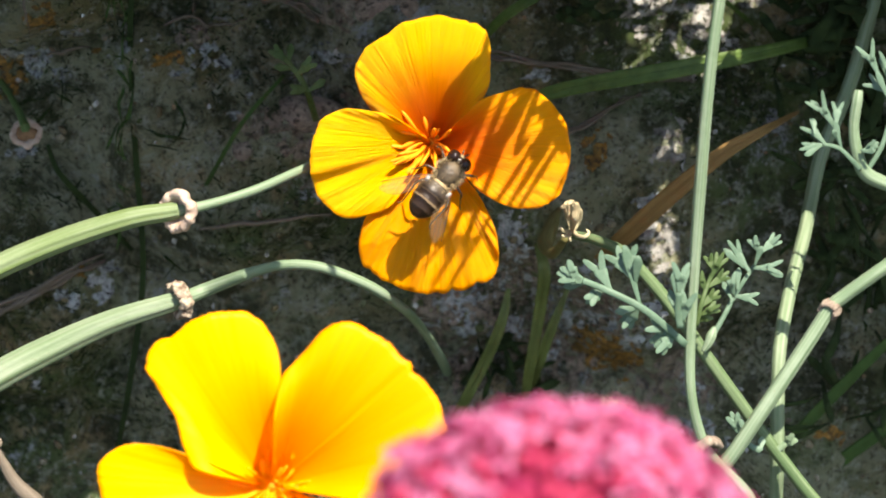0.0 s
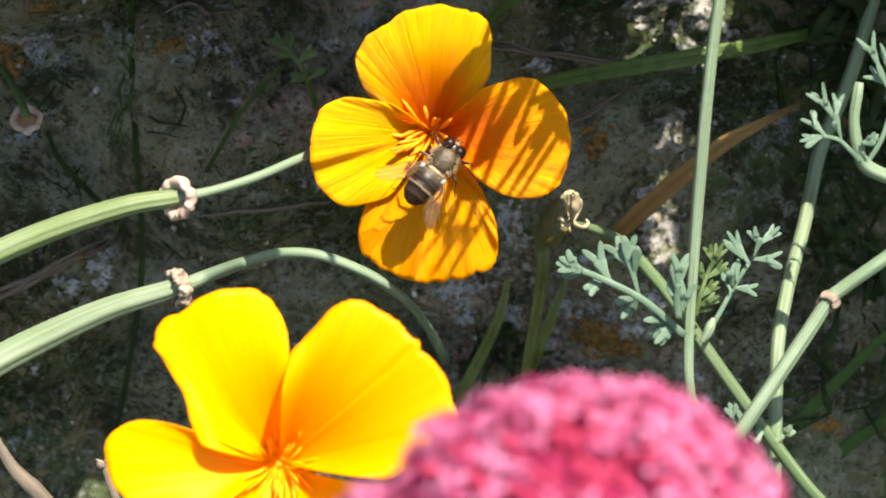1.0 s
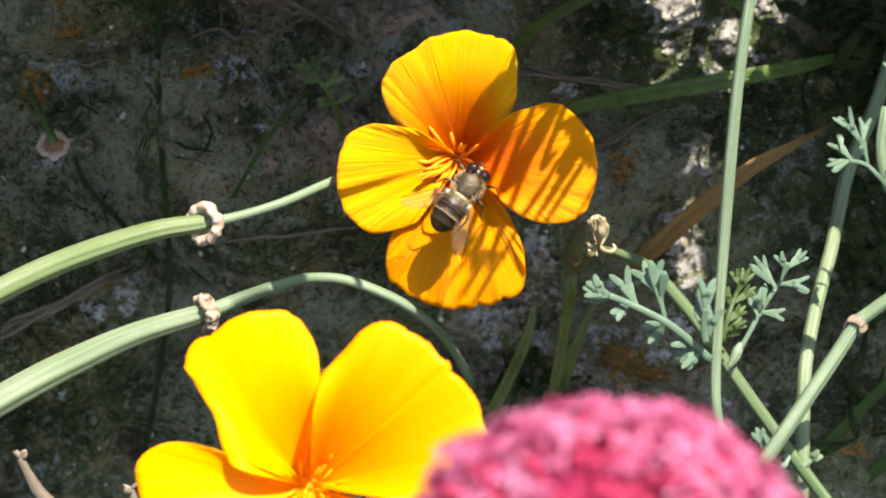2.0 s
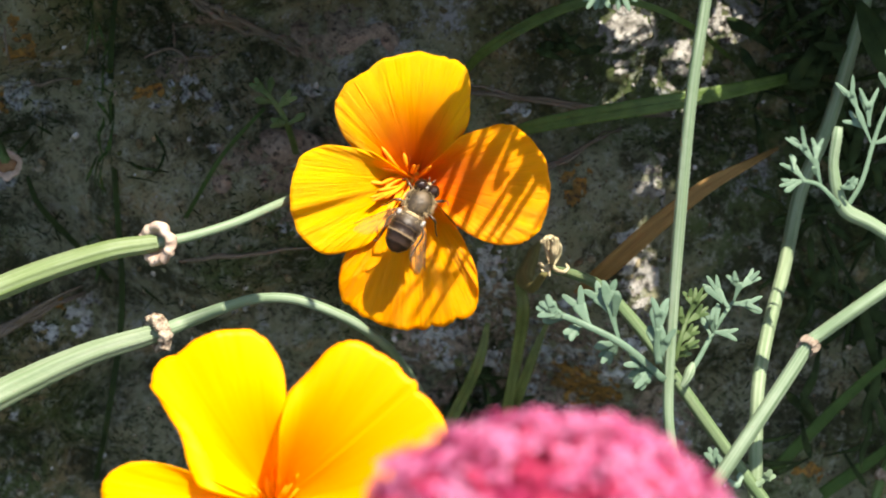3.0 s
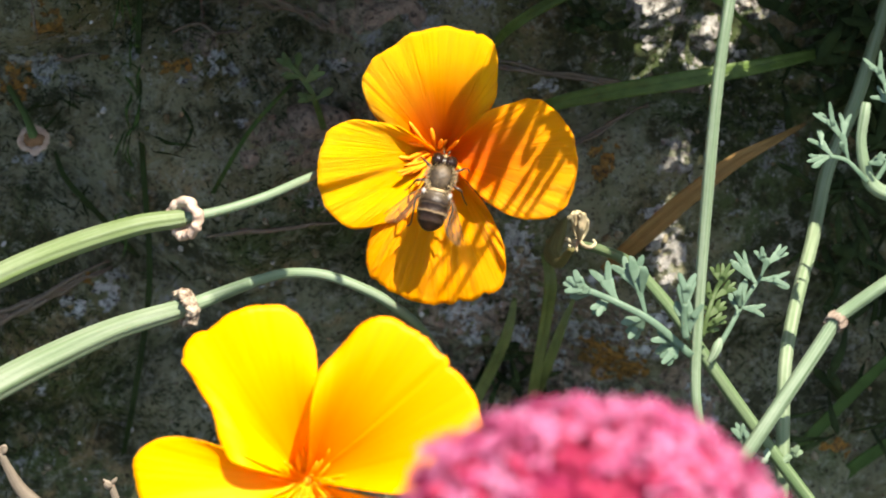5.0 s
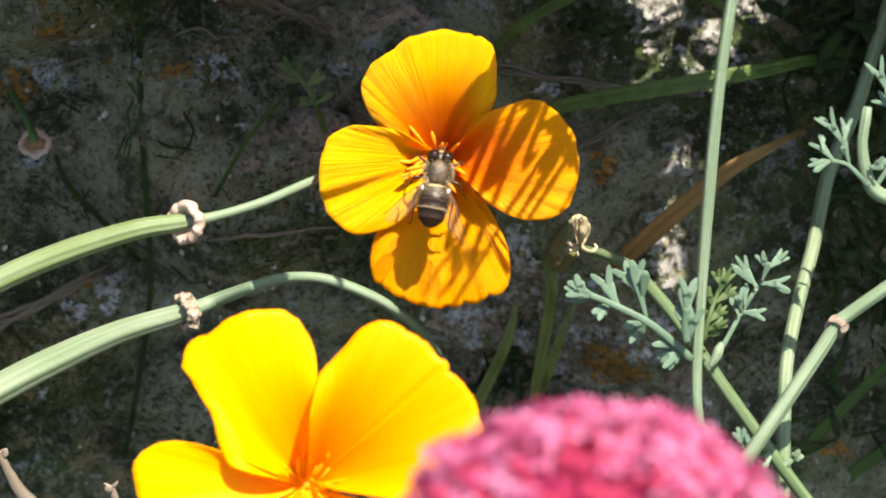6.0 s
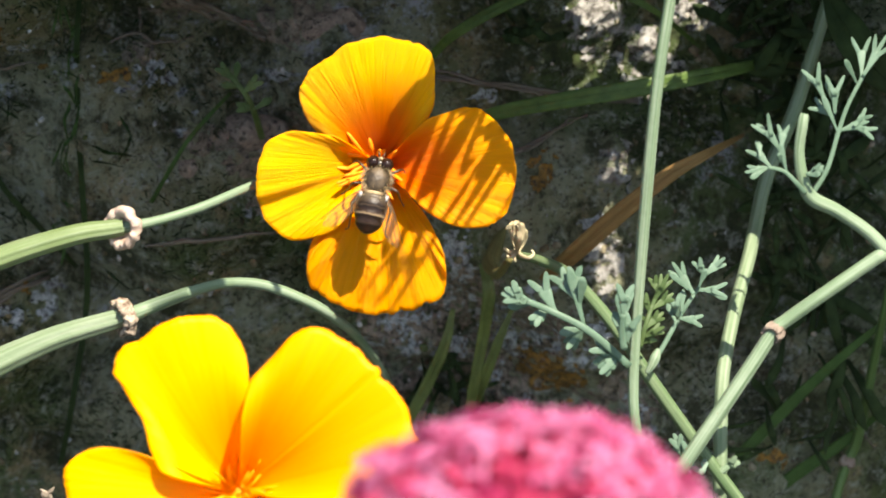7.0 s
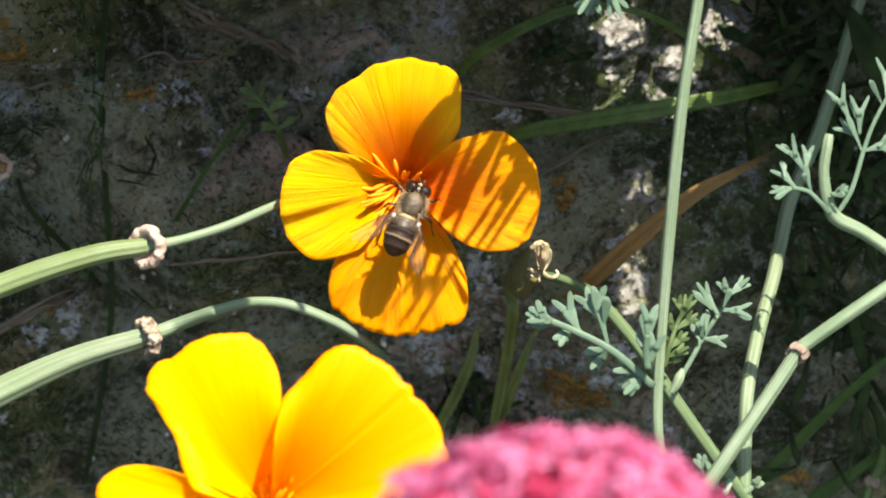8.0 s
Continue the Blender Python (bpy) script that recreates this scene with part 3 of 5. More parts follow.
main_poppy = open_poppy()
front_poppy = near_poppy()
seed_pod([(322, 449, -4, 14), (300, 452, -4, 16), (230, 464, -3, 18), (110, 502, -2, 20), (-10, 553, 0, 21), (-150, 630, 2, 20), (-300, 735, 4, 14), (-420, 840, 5, 3)],
         [(318, 450, -4, 11), (380, 437, -5, 8.6), (460, 412, -7, 8.2), (555, 372, -11, 8), (640, 350, -20, 11), (700, 350, -40, 10), (735, 370, -70, 10), (750, 385, -95, 10)], None, 0, 36, RIM, 1.0,
         "ribbed green poppy seed pod with a pale pink frilled collar", "pale pink frilled collar", 1.2)
seed_pod([(322, 608, -12, 15), (300, 614, -12, 17), (200, 645, -11, 20), (100, 689, -10, 24), (0, 740, -8, 26), (-130, 817, -6, 25), (-280, 925, -4, 14), (-380, 1010, -3, 3)],
         [(318, 610, -12, 14), (370, 589, -15, 12.5), (436, 564, -10, 10.5), (444, 561, -10, 9.4), (500, 547, -8, 8.8), (570, 550, -7, 8.8), (650, 580, -8, 9), (700, 611, -14, 8.6), (735, 640, -34, 8), (765, 680, -60, 8), (790, 725, -88, 9), (800, 750, -105, 9)], None, 0, 33, RIM_DRY, 2.0,
         "ribbed green poppy seed pod with a dry brown collar", "dry speckled brown collar", 0.45, 7, 1.0, POD_PALE)


# ---- stems and feathery leaves ----
def lobe(bm, a, b, wide, w=0.0, w2=None, fingers=3, fan=25, reach=0.60):
    """A leaf lobe on the chart from a to b: a flat stalk that ends in rounded fingers."""
    w2 = w if w2 is None else w2
    ax, ay = a
    bx, by = b
    dx, dy = bx - ax, by - ay
    n = math.hypot(dx, dy)
    ux, uy = dx / n, dy / n
    stop = 1.0 if fingers < 2 else 1 - reach * 0.55
    pts = []
    for t, r in ((0, 0.36), (0.3, 0.46), (0.6, 0.74), (0.85, 0.98), (1.0, 0.72)):
        t *= stop
        pts.append((ax + dx * t, ay + dy * t, w + (w2 - w) * t, wide * r * (0.72 if fingers < 2 else 1.0)))
    if fingers < 2:
        pts.append((bx + ux * wide * 0.5, by + uy * wide * 0.5, w2, wide * 0.2))
    tube(bm, line(pts, 3), 10, flat=0.08, flat_axis=-FORWARD)
    if fingers < 2:
        return
    sx, sy, sw = ax + dx * stop * 0.72, ay + dy * stop * 0.72, w + (w2 - w) * stop
    for k in range(fingers):
        ang = radians(fan * (2 * k / (fingers - 1) - 1))
        m = n * reach * (1.0 if abs(ang) < 0.1 else 0.86) + wide * 0.5
        vx, vy = ux * math.cos(ang) - uy * math.sin(ang), ux * math.sin(ang) + uy * math.cos(ang)
        f = []
        for t, r in ((0, 0.50), (0.4, 0.50), (0.72, 0.44), (0.92, 0.27), (1.0, 0.06)):
            f.append((sx + vx * m * t, sy + vy * m * t, sw + 0.6 * math.sin(3 * k + ax) * t, wide * r))
        tube(bm, line(f, 2), 10, flat=0.07, flat_axis=-FORWARD)


def feathery_leaf(parent, axis, lobes, wide, w, material, name="leaf", label=""):
    """axis: chart points of the leaf's rib; lobes: (x0, y0, x1, y1, fingers) on the chart."""
    bm = bmesh.new()
    k = len(axis)
    tube(bm, line([(x, y, w + dw, wide * (0.56 - 0.16 * i / k)) for i, (x, y, dw) in enumerate(axis)], 5), 10, flat=0.5, flat_axis=-FORWARD)
    for i, (x0, y0, x1, y1, fingers) in enumerate(lobes):
        lobe(bm, (x0, y0), (x1, y1), wide, w + 0.5 * math.sin(i * 2.1), w + 1.8 * math.sin(i * 1.7 + 0.6), fingers)
    part(name, bm, material, parent, label)


def stem(points, x, w, label, category="stem", material=None, name="poppy_plant", radius=0.0012, ribs=6):
    path, foot = rooted(points, x, w, radius, 7)
    top = thing(name, foot, label, category, "poppy plants")
    bm = bmesh.new()
    tube(bm, path, 24, ribs, 0.05)
    part("stalk", bm, material or STEM, top)
    return top


tall = stem([(1322, -190, 32, 9), (1292, 10, 28, 10), (1264, 200, 24, 10.5), (1243, 430, 18, 10.5), (1232, 580, 14, 9.5), (1225, 700, 12, 9.5), (1227, 780, 11, 9), (1241, 845, 9, 9.5), (1264, 892, 7, 10), (1330, 970, 2, 13)], 1380, -8,
            "tall upright pale green stem with feathery blue-green leaves")
feathery_leaf(tall, [(1218, 692, 0), (1174, 652, 1), (1134, 622, 2), (1073, 592, 2), (1036, 577, 3)],
              [(1046, 580, 1000, 566, 3), (1030, 575, 1006, 550, 2), (1046, 580, 1008, 586, 1), (1086, 597, 1054, 534, 2), (1070, 592, 1048, 612, 3),
               (1138, 624, 1112, 526, 1), (1120, 570, 1088, 526, 2), (1122, 560, 1120, 518, 2), (1128, 590, 1134, 540, 1),
               (1138, 624, 1100, 632, 1), (1136, 622, 1112, 654, 3), (1196, 672, 1154, 654, 2), (1198, 674, 1172, 699, 3), (1190, 672, 1160, 684, 1)], 13.5, 14, LEAF)
feathery_leaf(tall, [(1208, 662, 0), (1204, 630, 1), (1207, 600, 2)],
              [(1206, 620, 1198, 568, 1), (1207, 605, 1210, 548, 2), (1208, 610, 1219, 556, 1), (1204, 640, 1192, 600, 1), (1212, 650, 1224, 600, 2)], 12.5, 17, LEAF)
feathery_leaf(tall, [(1250, 700, 0), (1278, 655, 0), (1304, 607, -1), (1323, 576, -1), (1342, 550, -2)],
              [(1340, 552, 1352, 522, 1), (1350, 530, 1336, 504, 2), (1350, 530, 1381, 503, 3), (1332, 564, 1298, 514, 3), (1322, 556, 1292, 529, 1), (1338, 556, 1390, 556, 2), (1350, 556, 1386, 570, 1),
               (1306, 606, 1346, 611, 2), (1304, 606, 1296, 566, 2), (1310, 596, 1312, 560, 1), (1300, 612, 1286, 584, 1)], 9, 2, LEAF)
feathery_leaf(tall, [(1236, 660, 0), (1246, 620, 1), (1260, 578, 0), (1276, 545, 0)],
              [(1262, 575, 1283, 534, 3), (1254, 596, 1240, 566, 2), (1258, 590, 1290, 566, 3), (1246, 624, 1273, 600, 3), (1242, 640, 1274, 624, 3), (1240, 650, 1262, 640, 2), (1246, 610, 1228, 594, 2), (1268, 560, 1258, 534, 2)], 8.5, 8, LEAF_YOUNG, label="young yellow-green leaf")
bm = bmesh.new()
tube(bm, line([(1248, 704, 8, 4), (1257, 690, 8, 8), (1264, 674, 8, 9), (1269, 660, 8, 3)], 5), 12, 5, 0.06)
part("bud", bm, STEM, tall, "small unopened green bud")
rim(tall, site(1254, 874, 8), site(1262, 890, 9) - site(1240, 850, 7), size(26), size(20), RIM_BROWN, 5.0, "dry brown collar")

back = stem([(1640, -200, -64, 10), (1562, 60, -63, 11), (1511, 230, -62, 12), (1461, 350, -57, 12), (1440, 441, -49, 12), (1428, 500, -38, 12), (1402, 600, -25, 12), (1384, 700, -17, 12), (1380, 800, -15, 12), (1379, 900, -14, 12)], 1365, -15,
            "straight green stem, sunlit below and shaded above", material=STEM_SHADE)
feathery_leaf(back, [(1350, 880, 0), (1330, 870, 0), (1312, 850, 0)], [(1316, 856, 1300, 818, 3), (1322, 862, 1322, 826, 2), (1350, 880, 1352, 860, 1)], 11, -4, LEAF)
feathery_leaf(back, [(1378, 880, 0), (1396, 866, 0)], [(1390, 870, 1408, 858, 2)], 12, -8, STEM)
side = stem([(1672, 486, 8, 12), (1568, 558, 8, 12), (1500, 606, 7, 12), (1475, 627, 7, 12), (1440, 680, 7, 13), (1385, 762, 7, 13), (1310, 872, 6, 13), (1230, 985, 2, 13)], 1180, -10,
            "slanting pale green stem with a brown collar and side shoot")
rim(side, site(1474, 630, 7), site(1470, 636, 11) - site(1510, 598, 7), size(17), size(24), RIM_BROWN, 7.0, "small pinkish brown collar", 0.3)
bm = bmesh.new()
tube(bm, line([(1674, 486, 8, 12), (1640, 452, 8, 12), (1585, 415, 9, 12), (1540, 392, 10, 13), (1524, 360, 11, 12), (1517, 310, 12, 10), (1523, 262, 13, 10), (1526, 243, 13, 8)], 8), 18, 6, 0.05)
part("shoot", bm, STEM, side)
feathery_leaf(side, [(1528, 384, 0), (1513, 366, 1), (1490, 345, 1), (1462, 338, 2)],
              [(1468, 338, 1428, 346, 3), (1460, 340, 1434, 356, 1), (1466, 337, 1432, 300, 2), (1448, 320, 1446, 297, 1), (1496, 350, 1484, 300, 1), (1488, 314, 1446, 252, 2), (1472, 292, 1444, 264, 1), (1486, 304, 1489, 264, 2), (1492, 340, 1482, 316, 1)], 8.5, 12, LEAF)
feathery_leaf(side, [(1530, 352, 0), (1554, 341, 0)], [(1534, 350, 1556, 338, 3), (1532, 352, 1552, 350, 1)], 8.5, 13, LEAF)
feathery_leaf(side, [(1540, 386, 0), (1567, 341, 0), (1587, 274, 0), (1604, 226, 0), (1631, 173, 0)],
              [(1586, 276, 1560, 214, 1), (1564, 222, 1536, 158, 2), (1552, 196, 1534, 178, 1), (1578, 248, 1540, 224, 2), (1580, 244, 1580, 174, 2), (1574, 216, 1566, 188, 1), (1628, 178, 1626, 106, 2), (1630, 176, 1668, 110, 3), (1620, 190, 1600, 150, 1),
               (1590, 272, 1634, 258, 3), (1614, 264, 1640, 240, 2), (1612, 264, 1652, 278, 2)], 8.5, 10, LEAF)

faded = stem([(1008, 492, -26, 7), (1030, 498, -24, 8), (1062, 506, -20, 9), (1112, 532, -14, 10), (1192, 622, -6, 11), (1250, 706, -6, 11), (1340, 832, -8, 11), (1425, 945, -10, 11), (1500, 1040, -14, 11)], 1560, -18,
             "withered cream poppy on a bent green stem", "flower", STEM_GREEN, "withered_poppy")
for k, (dx, dy, dw, r) in enumerate(((-17, -44, -2, 5), (-11, -50, 2, 6), (-4, -52, 4, 6), (3, -48, 3, 5.5), (9, -38, -1, 4.5))):
    bm = bmesh.new()
    pts = [(1019, 489, -22, 3), (1019 + 0.42 * dx + 3, 489 + 0.35 * dy, -21 + dw, 5.5), (1019 + 0.8 * dx + 5, 489 + 0.72 * dy, -20 + dw, r), (1019 + dx + 3, 489 + 0.96 * dy, -19 + dw, r * 0.9), (1019 + dx - 4, 489 + dy + 3, -18 + dw, r * 0.4)]
    tube(bm, line(pts, 6), 12, 4, 0.18, flat=0.4, flat_axis=(-FORWARD + RIGHT * 0.5 * math.sin(2.3 * k)).normalized(), rough=0.18)
    part("withered_petal", bm, WITHERED, faded)
for pts in ([(1019, 488, -22, 4), (1027, 497, -19, 3.6), (1039, 500, -17, 3.6), (1047, 493, -17, 3), (1043, 486, -17, 2)], [(1016, 487, -22, 4), (1004, 490, -20, 4), (997, 484, -19, 3), (993, 487, -19, 1.5)], [(1017, 489, -22, 3), (1013, 499, -20, 3), (1015, 508, -20, 1.5)], [(1020, 490, -22, 3), (1004, 498, -20, 3), (999, 494, -20, 1.5)]):
    bm = bmesh.new()
    tube(bm, line(pts, 6), 9, rough=0.1)
    part("tendril", bm, WITHERED, faded)
bm = bmesh.new()
tube(bm, line([(1006, 502, -34, 6), (984, 528, -48, 9), (970, 512, -54, 14), (978, 486, -58, 14), (988, 462, -62, 9), (997, 448, -66, 3)], 6), 16, 5, 0.08)
part("husk", bm, HUSK, faded, "dull olive husk")


# ---- grass, weeds and dead stalks ----
def blade(points, label, material, category="grass", name="grass_blade", group="grass blades", bend=0.25, x=None, w=None):
    """A folded strip along chart points (x, y, w, half width), rooted in the wall or the ground."""
    top = tagged(new(name), label, category, group)
    path = curve([(*site(a, b, c), size(r, c)) for a, b, c, r in points], 8)
    bm = bmesh.new()
    uv = bm.loops.layers.uv.verify()
    rows = []
    for i, q in enumerate(path):
        p = Vector(q[:3])
        axis = (Vector(path[min(i + 1, len(path) - 1)][:3]) - Vector(path[max(i - 1, 0)][:3])).normalized()
        across = axis.cross(-FORWARD).normalized()
        lift = across.cross(axis)
        row = []
        for k in (-1, -0.5, 0, 0.5, 1):
            row.append(bm.verts.new(p + across * (q[3] * k) + lift * (q[3] * bend * (abs(k) - 0.5))))
        rows.append(row)
    for i, (r0, r1) in enumerate(zip(rows, rows[1:])):
        for k in range(4):
            f = bm.faces.new((r0[k], r0[k + 1], r1[k + 1], r1[k]))
            for loop, c in zip(f.loops, ((i, k), (i, k + 1), (i + 1, k + 1), (i + 1, k))):
                loop[uv].uv = (c[0] * 0.1, c[1] * 0.25)
    bmesh.ops.recalc_face_normals(bm, faces=bm.faces)
    bmesh.ops.solidify(bm, geom=bm.faces[:], thickness=0.00025)
    part("blade", bm, material, top)
    bm = bmesh.new()
    tube(bm, [(*q[:3], max(q[3] * 0.06, 0.0001)) for q in path], 6)
    part("midrib", bm, material, top)
    return top


blade([(930, 262, -66, 8), (985, 243, -56, 12), (1080, 224, -52, 14), (1200, 204, -50, 15), (1330, 180, -54, 13), (1430, 158, -64, 9), (1500, 138, -82, 4)], "broad green grass blade lying along the shaded wall", GRASS)
blade([(1060, 540, -70, 6), (1110, 500, -58, 15), (1200, 420, -52, 16), (1290, 350, -50, 13), (1360, 312, -52, 8), (1420, 280, -70, 3)], "broad dry brown grass blade against the wall", STRAW, name="dry_grass")
blade([(860, 150, -66, 6), (905, 105, -58, 9), (1000, 50, -52, 10), (1080, 22, -50, 8), (1170, 24, -50, 6), (1260, 62, -54, 5), (1340, 125, -72, 3)], "dark green arching grass blade in shade", GRASS)
blade([(955, 510, -72, 5), (968, 560, -70, 11), (958, 640, -76, 10), (940, 740, -82, 9), (930, 800, -95, 6)], "dull olive weed leaf hanging on the wall", OLIVE)
blade([(905, 590, -76, 4), (892, 650, -76, 9), (862, 720, -80, 10), (820, 800, -86, 9), (800, 840, -100, 6)], "dull olive weed leaf hanging on the wall", OLIVE)
blade([(1010, 590, -76, 3), (985, 650, -76, 8), (955, 730, -82, 9), (930, 790, -98, 7)], "dull olive weed leaf hanging on the wall", OLIVE)
# the next two blades take shade-darkened green in place of GRASS
blade([(1690, 600, -66, 4), (1633, 640, -68, 7), (1540, 722, -74, 10), (1450, 812, -80, 11), (1395, 872, -84, 9), (1350, 930, -100, 8)], "long green blade, its colour darkened for shade", WEED_SHADED)
blade([(1680, 760, -78, 4), (1590, 830, -84, 10), (1490, 900, -88, 12), (1400, 990, -105, 10)], "long green blade, its colour darkened for shade", WEED_SHADED)
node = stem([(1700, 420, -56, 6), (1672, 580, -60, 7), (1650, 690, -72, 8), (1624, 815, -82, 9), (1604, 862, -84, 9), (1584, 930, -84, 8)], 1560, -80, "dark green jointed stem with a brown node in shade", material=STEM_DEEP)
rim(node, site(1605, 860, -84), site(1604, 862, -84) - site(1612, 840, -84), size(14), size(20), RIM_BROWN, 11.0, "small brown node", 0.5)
blade([(255, -60, -64, 3), (238, 120, -66, 5), (245, 330, -72, 5), (258, 560, -80, 5), (232, 760, -88, 5), (205, 900, -108, 4)], "thin weed stem before the wall, dimmed for shade", GRASS_SHADED)
blade([(510, 210, -62, 3), (440, 288, -58, 3.5), (392, 366, -62, 3.5), (345, 450, -88, 4)], "soft green weed stem before the wall, dimmed for shade", WEED_SHADED)
blade([(90, 330, -70, 3), (110, 380, -70, 5), (165, 440, -76, 5), (240, 520, -90, 4)], "thin weed stem before the wall, dimmed for shade", GRASS_SHADED)
blade([(1560, 20, -48, 6), (1600, 90, -45, 30), (1650, 160, -50, 30), (1720, 220, -85, 8)], "leaf beside the stems, coloured dark for shade", GRASS_SHADED, "leaf", "weed_leaf", "weed leaves")


def wall_weed(x, y, spreadx, spready, count, seed, wide=1.0, material=None):
    """A small tuft of fine weed leaves that grows from a joint."""
    rnd = random.Random(seed)
    a, b = wall_spot(x, y)
    root = on_wall(a, b)
    top = thing("wall_weed", root, "small weed growing from the stone wall, its green dimmed for shade", "weed", "wall weeds")
    for k in range(count):
        bm = bmesh.new()
        ang = rnd.uniform(0, 2 * math.pi)
        base = on_wall(a + rnd.uniform(-0.6, 0.6) * spreadx * 1e-4, b + rnd.uniform(-0.6, 0.6) * spready * 1e-4)
        tip = base + RIGHT * (spreadx * 1e-4 * math.cos(ang)) + UPWARD * (spready * 1e-4 * math.sin(ang)) - FORWARD * rnd.uniform(0.003, 0.012)
        mid = base.lerp(tip, 0.5) - FORWARD * 0.004 + RIGHT * rnd.uniform(-0.0007, 0.0007)
        r = rnd.uniform(0.0003, 0.0008) * wide
        tube(bm, curve([(*base, r * 0.4), (*mid, r), (*base.lerp(tip, 0.8), r * 1.2), (*tip, r * 0.2)], 4), 8, flat=0.25, flat_axis=-FORWARD)
        part("leaf", bm, material or GRASS_SHADED, top)


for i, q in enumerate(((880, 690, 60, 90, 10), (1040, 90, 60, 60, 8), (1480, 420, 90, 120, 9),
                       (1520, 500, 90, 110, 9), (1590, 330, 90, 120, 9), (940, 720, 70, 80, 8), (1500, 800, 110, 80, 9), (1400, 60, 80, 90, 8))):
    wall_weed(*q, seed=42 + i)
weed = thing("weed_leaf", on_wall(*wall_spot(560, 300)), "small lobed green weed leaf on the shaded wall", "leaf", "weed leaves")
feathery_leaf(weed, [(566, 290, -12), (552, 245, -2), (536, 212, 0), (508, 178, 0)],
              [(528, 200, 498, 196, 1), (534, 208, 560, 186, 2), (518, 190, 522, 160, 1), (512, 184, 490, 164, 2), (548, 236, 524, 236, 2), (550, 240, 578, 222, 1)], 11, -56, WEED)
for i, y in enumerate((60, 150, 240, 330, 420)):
    wall_weed(218 + 9 * (i % 3), y, 22, 80, 5, seed=90 + i, wide=0.4, material=WEED_SHADED)
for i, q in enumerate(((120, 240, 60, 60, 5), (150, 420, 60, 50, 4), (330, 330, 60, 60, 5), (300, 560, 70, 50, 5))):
    wall_weed(*q, seed=110 + i, wide=0.4, material=GRASS_SHADED)
# dense dark tufts that also darken the deeply shaded right side
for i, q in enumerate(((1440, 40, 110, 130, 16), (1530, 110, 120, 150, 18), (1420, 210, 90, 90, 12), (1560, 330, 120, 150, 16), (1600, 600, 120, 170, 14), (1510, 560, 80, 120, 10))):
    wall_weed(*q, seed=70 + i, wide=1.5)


def stalk_on_wall(points, radius, label, material=None, name="dead_stalk", category="stalk", proud=0.0025):
    """A dead stalk, root or twig that lies against the wall."""
    rnd = random.Random(int(points[0][0]) * 7 + int(points[0][1]))
    bm = bmesh.new()
    for strand in range(3 if radius > 5 else 1):
        made = []
        for i, (x, y, *_) in enumerate(curve(points, 3)):
            a, b = wall_spot(x + rnd.uniform(-0.4, 0.4) * radius, y + rnd.uniform(-0.5, 0.5) * radius + (strand - 1) * radius * 0.55)
            k = i / (3 * len(points) - 3)
            r = radius * rnd.uniform(0.8, 1.15) * (0.35 + 0.65 * math.sin(math.pi * min(0.95, 0.12 + k))) * (1.0 if radius <= 5 else 0.55)
            made.append((*(on_wall(a, b, proud * rnd.uniform(0.5, 1.1) + r * 5e-5)), r * 1e-4))
        tube(bm, curve(made, 4), 10, 4, 0.08, rough=0.35)
    ob = part(name, bm, material or TWIG)
    tagged(ob, label, category, "dead stalks")


stalk_on_wall([(380, 12), (430, 38), (480, 62), (530, 82), (575, 105)], 11, "grey dead plant stalk lying against the stone wall")
stalk_on_wall([(300, 118), (345, 100), (375, 118), (405, 118), (445, 108)], 4, "thin dull dry root on the wall", name="dry_root", category="root")
stalk_on_wall([(860, 170), (940, 182), (1040, 200), (1150, 212), (1230, 215)], 7, "grey dead plant stalk lying against the stone wall")
stalk_on_wall([(990, 320), (1040, 295), (1095, 262), (1140, 240)], 6, "grey dead plant stalk lying against the stone wall")
stalk_on_wall([(-40, 640), (40, 600), (110, 565), (190, 530)], 11, "grey dead plant stalk lying against the stone wall")
stalk_on_wall([(360, 480), (430, 470), (520, 462), (590, 455)], 5, "thin brown dry root on the wall", name="dry_root", category="root")
stalk_on_wall([(50, 60), (55, 95), (62, 130)], 3, "thin dull dry root on the wall", name="dry_root", category="root")
stalk_on_wall([(348, 60), (352, 85), (350, 105)], 4, "thin dull dry root on the wall", name="dry_root", category="root")
stalk_on_wall([(90, 170), (130, 162), (170, 155)], 4, "thin dull dry root on the wall", name="dry_root", category="root")
stalk_on_wall([(1580, 730), (1610, 780), (1650, 830)], 4, "thin dull dry root on the wall", name="dry_root", category="root")


def bare_rim():
    top = thing("spent_flower", site(-10, 200, -84), "bare frilled collar of a spent poppy in shade", "seed head")
    bm = bmesh.new()
    tube(bm, line([(-30, 170, -92, 4), (0, 205, -80, 5), (26, 246, -68, 6), (42, 276, -61, 7), (51, 300, -57, 9), (54, 310, -59, 12)], 6), 14, 6, 0.06)
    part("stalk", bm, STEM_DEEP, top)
    bm = bmesh.new()
    ball(bm, site(53, 310, -57), (size(19), size(14), size(7)), Matrix((RIGHT, UPWARD, -FORWARD)).transposed(), 28, 14, 0.3, 900)
    part("cup", bm, CUP_BROWN, top, "brown cup")
    rim(top, site(53, 311, -62), -FORWARD + UPWARD * 0.35, size(26, -60), size(9, -60), RIM, 9.0, "pale pink frilled collar")


bare_rim()


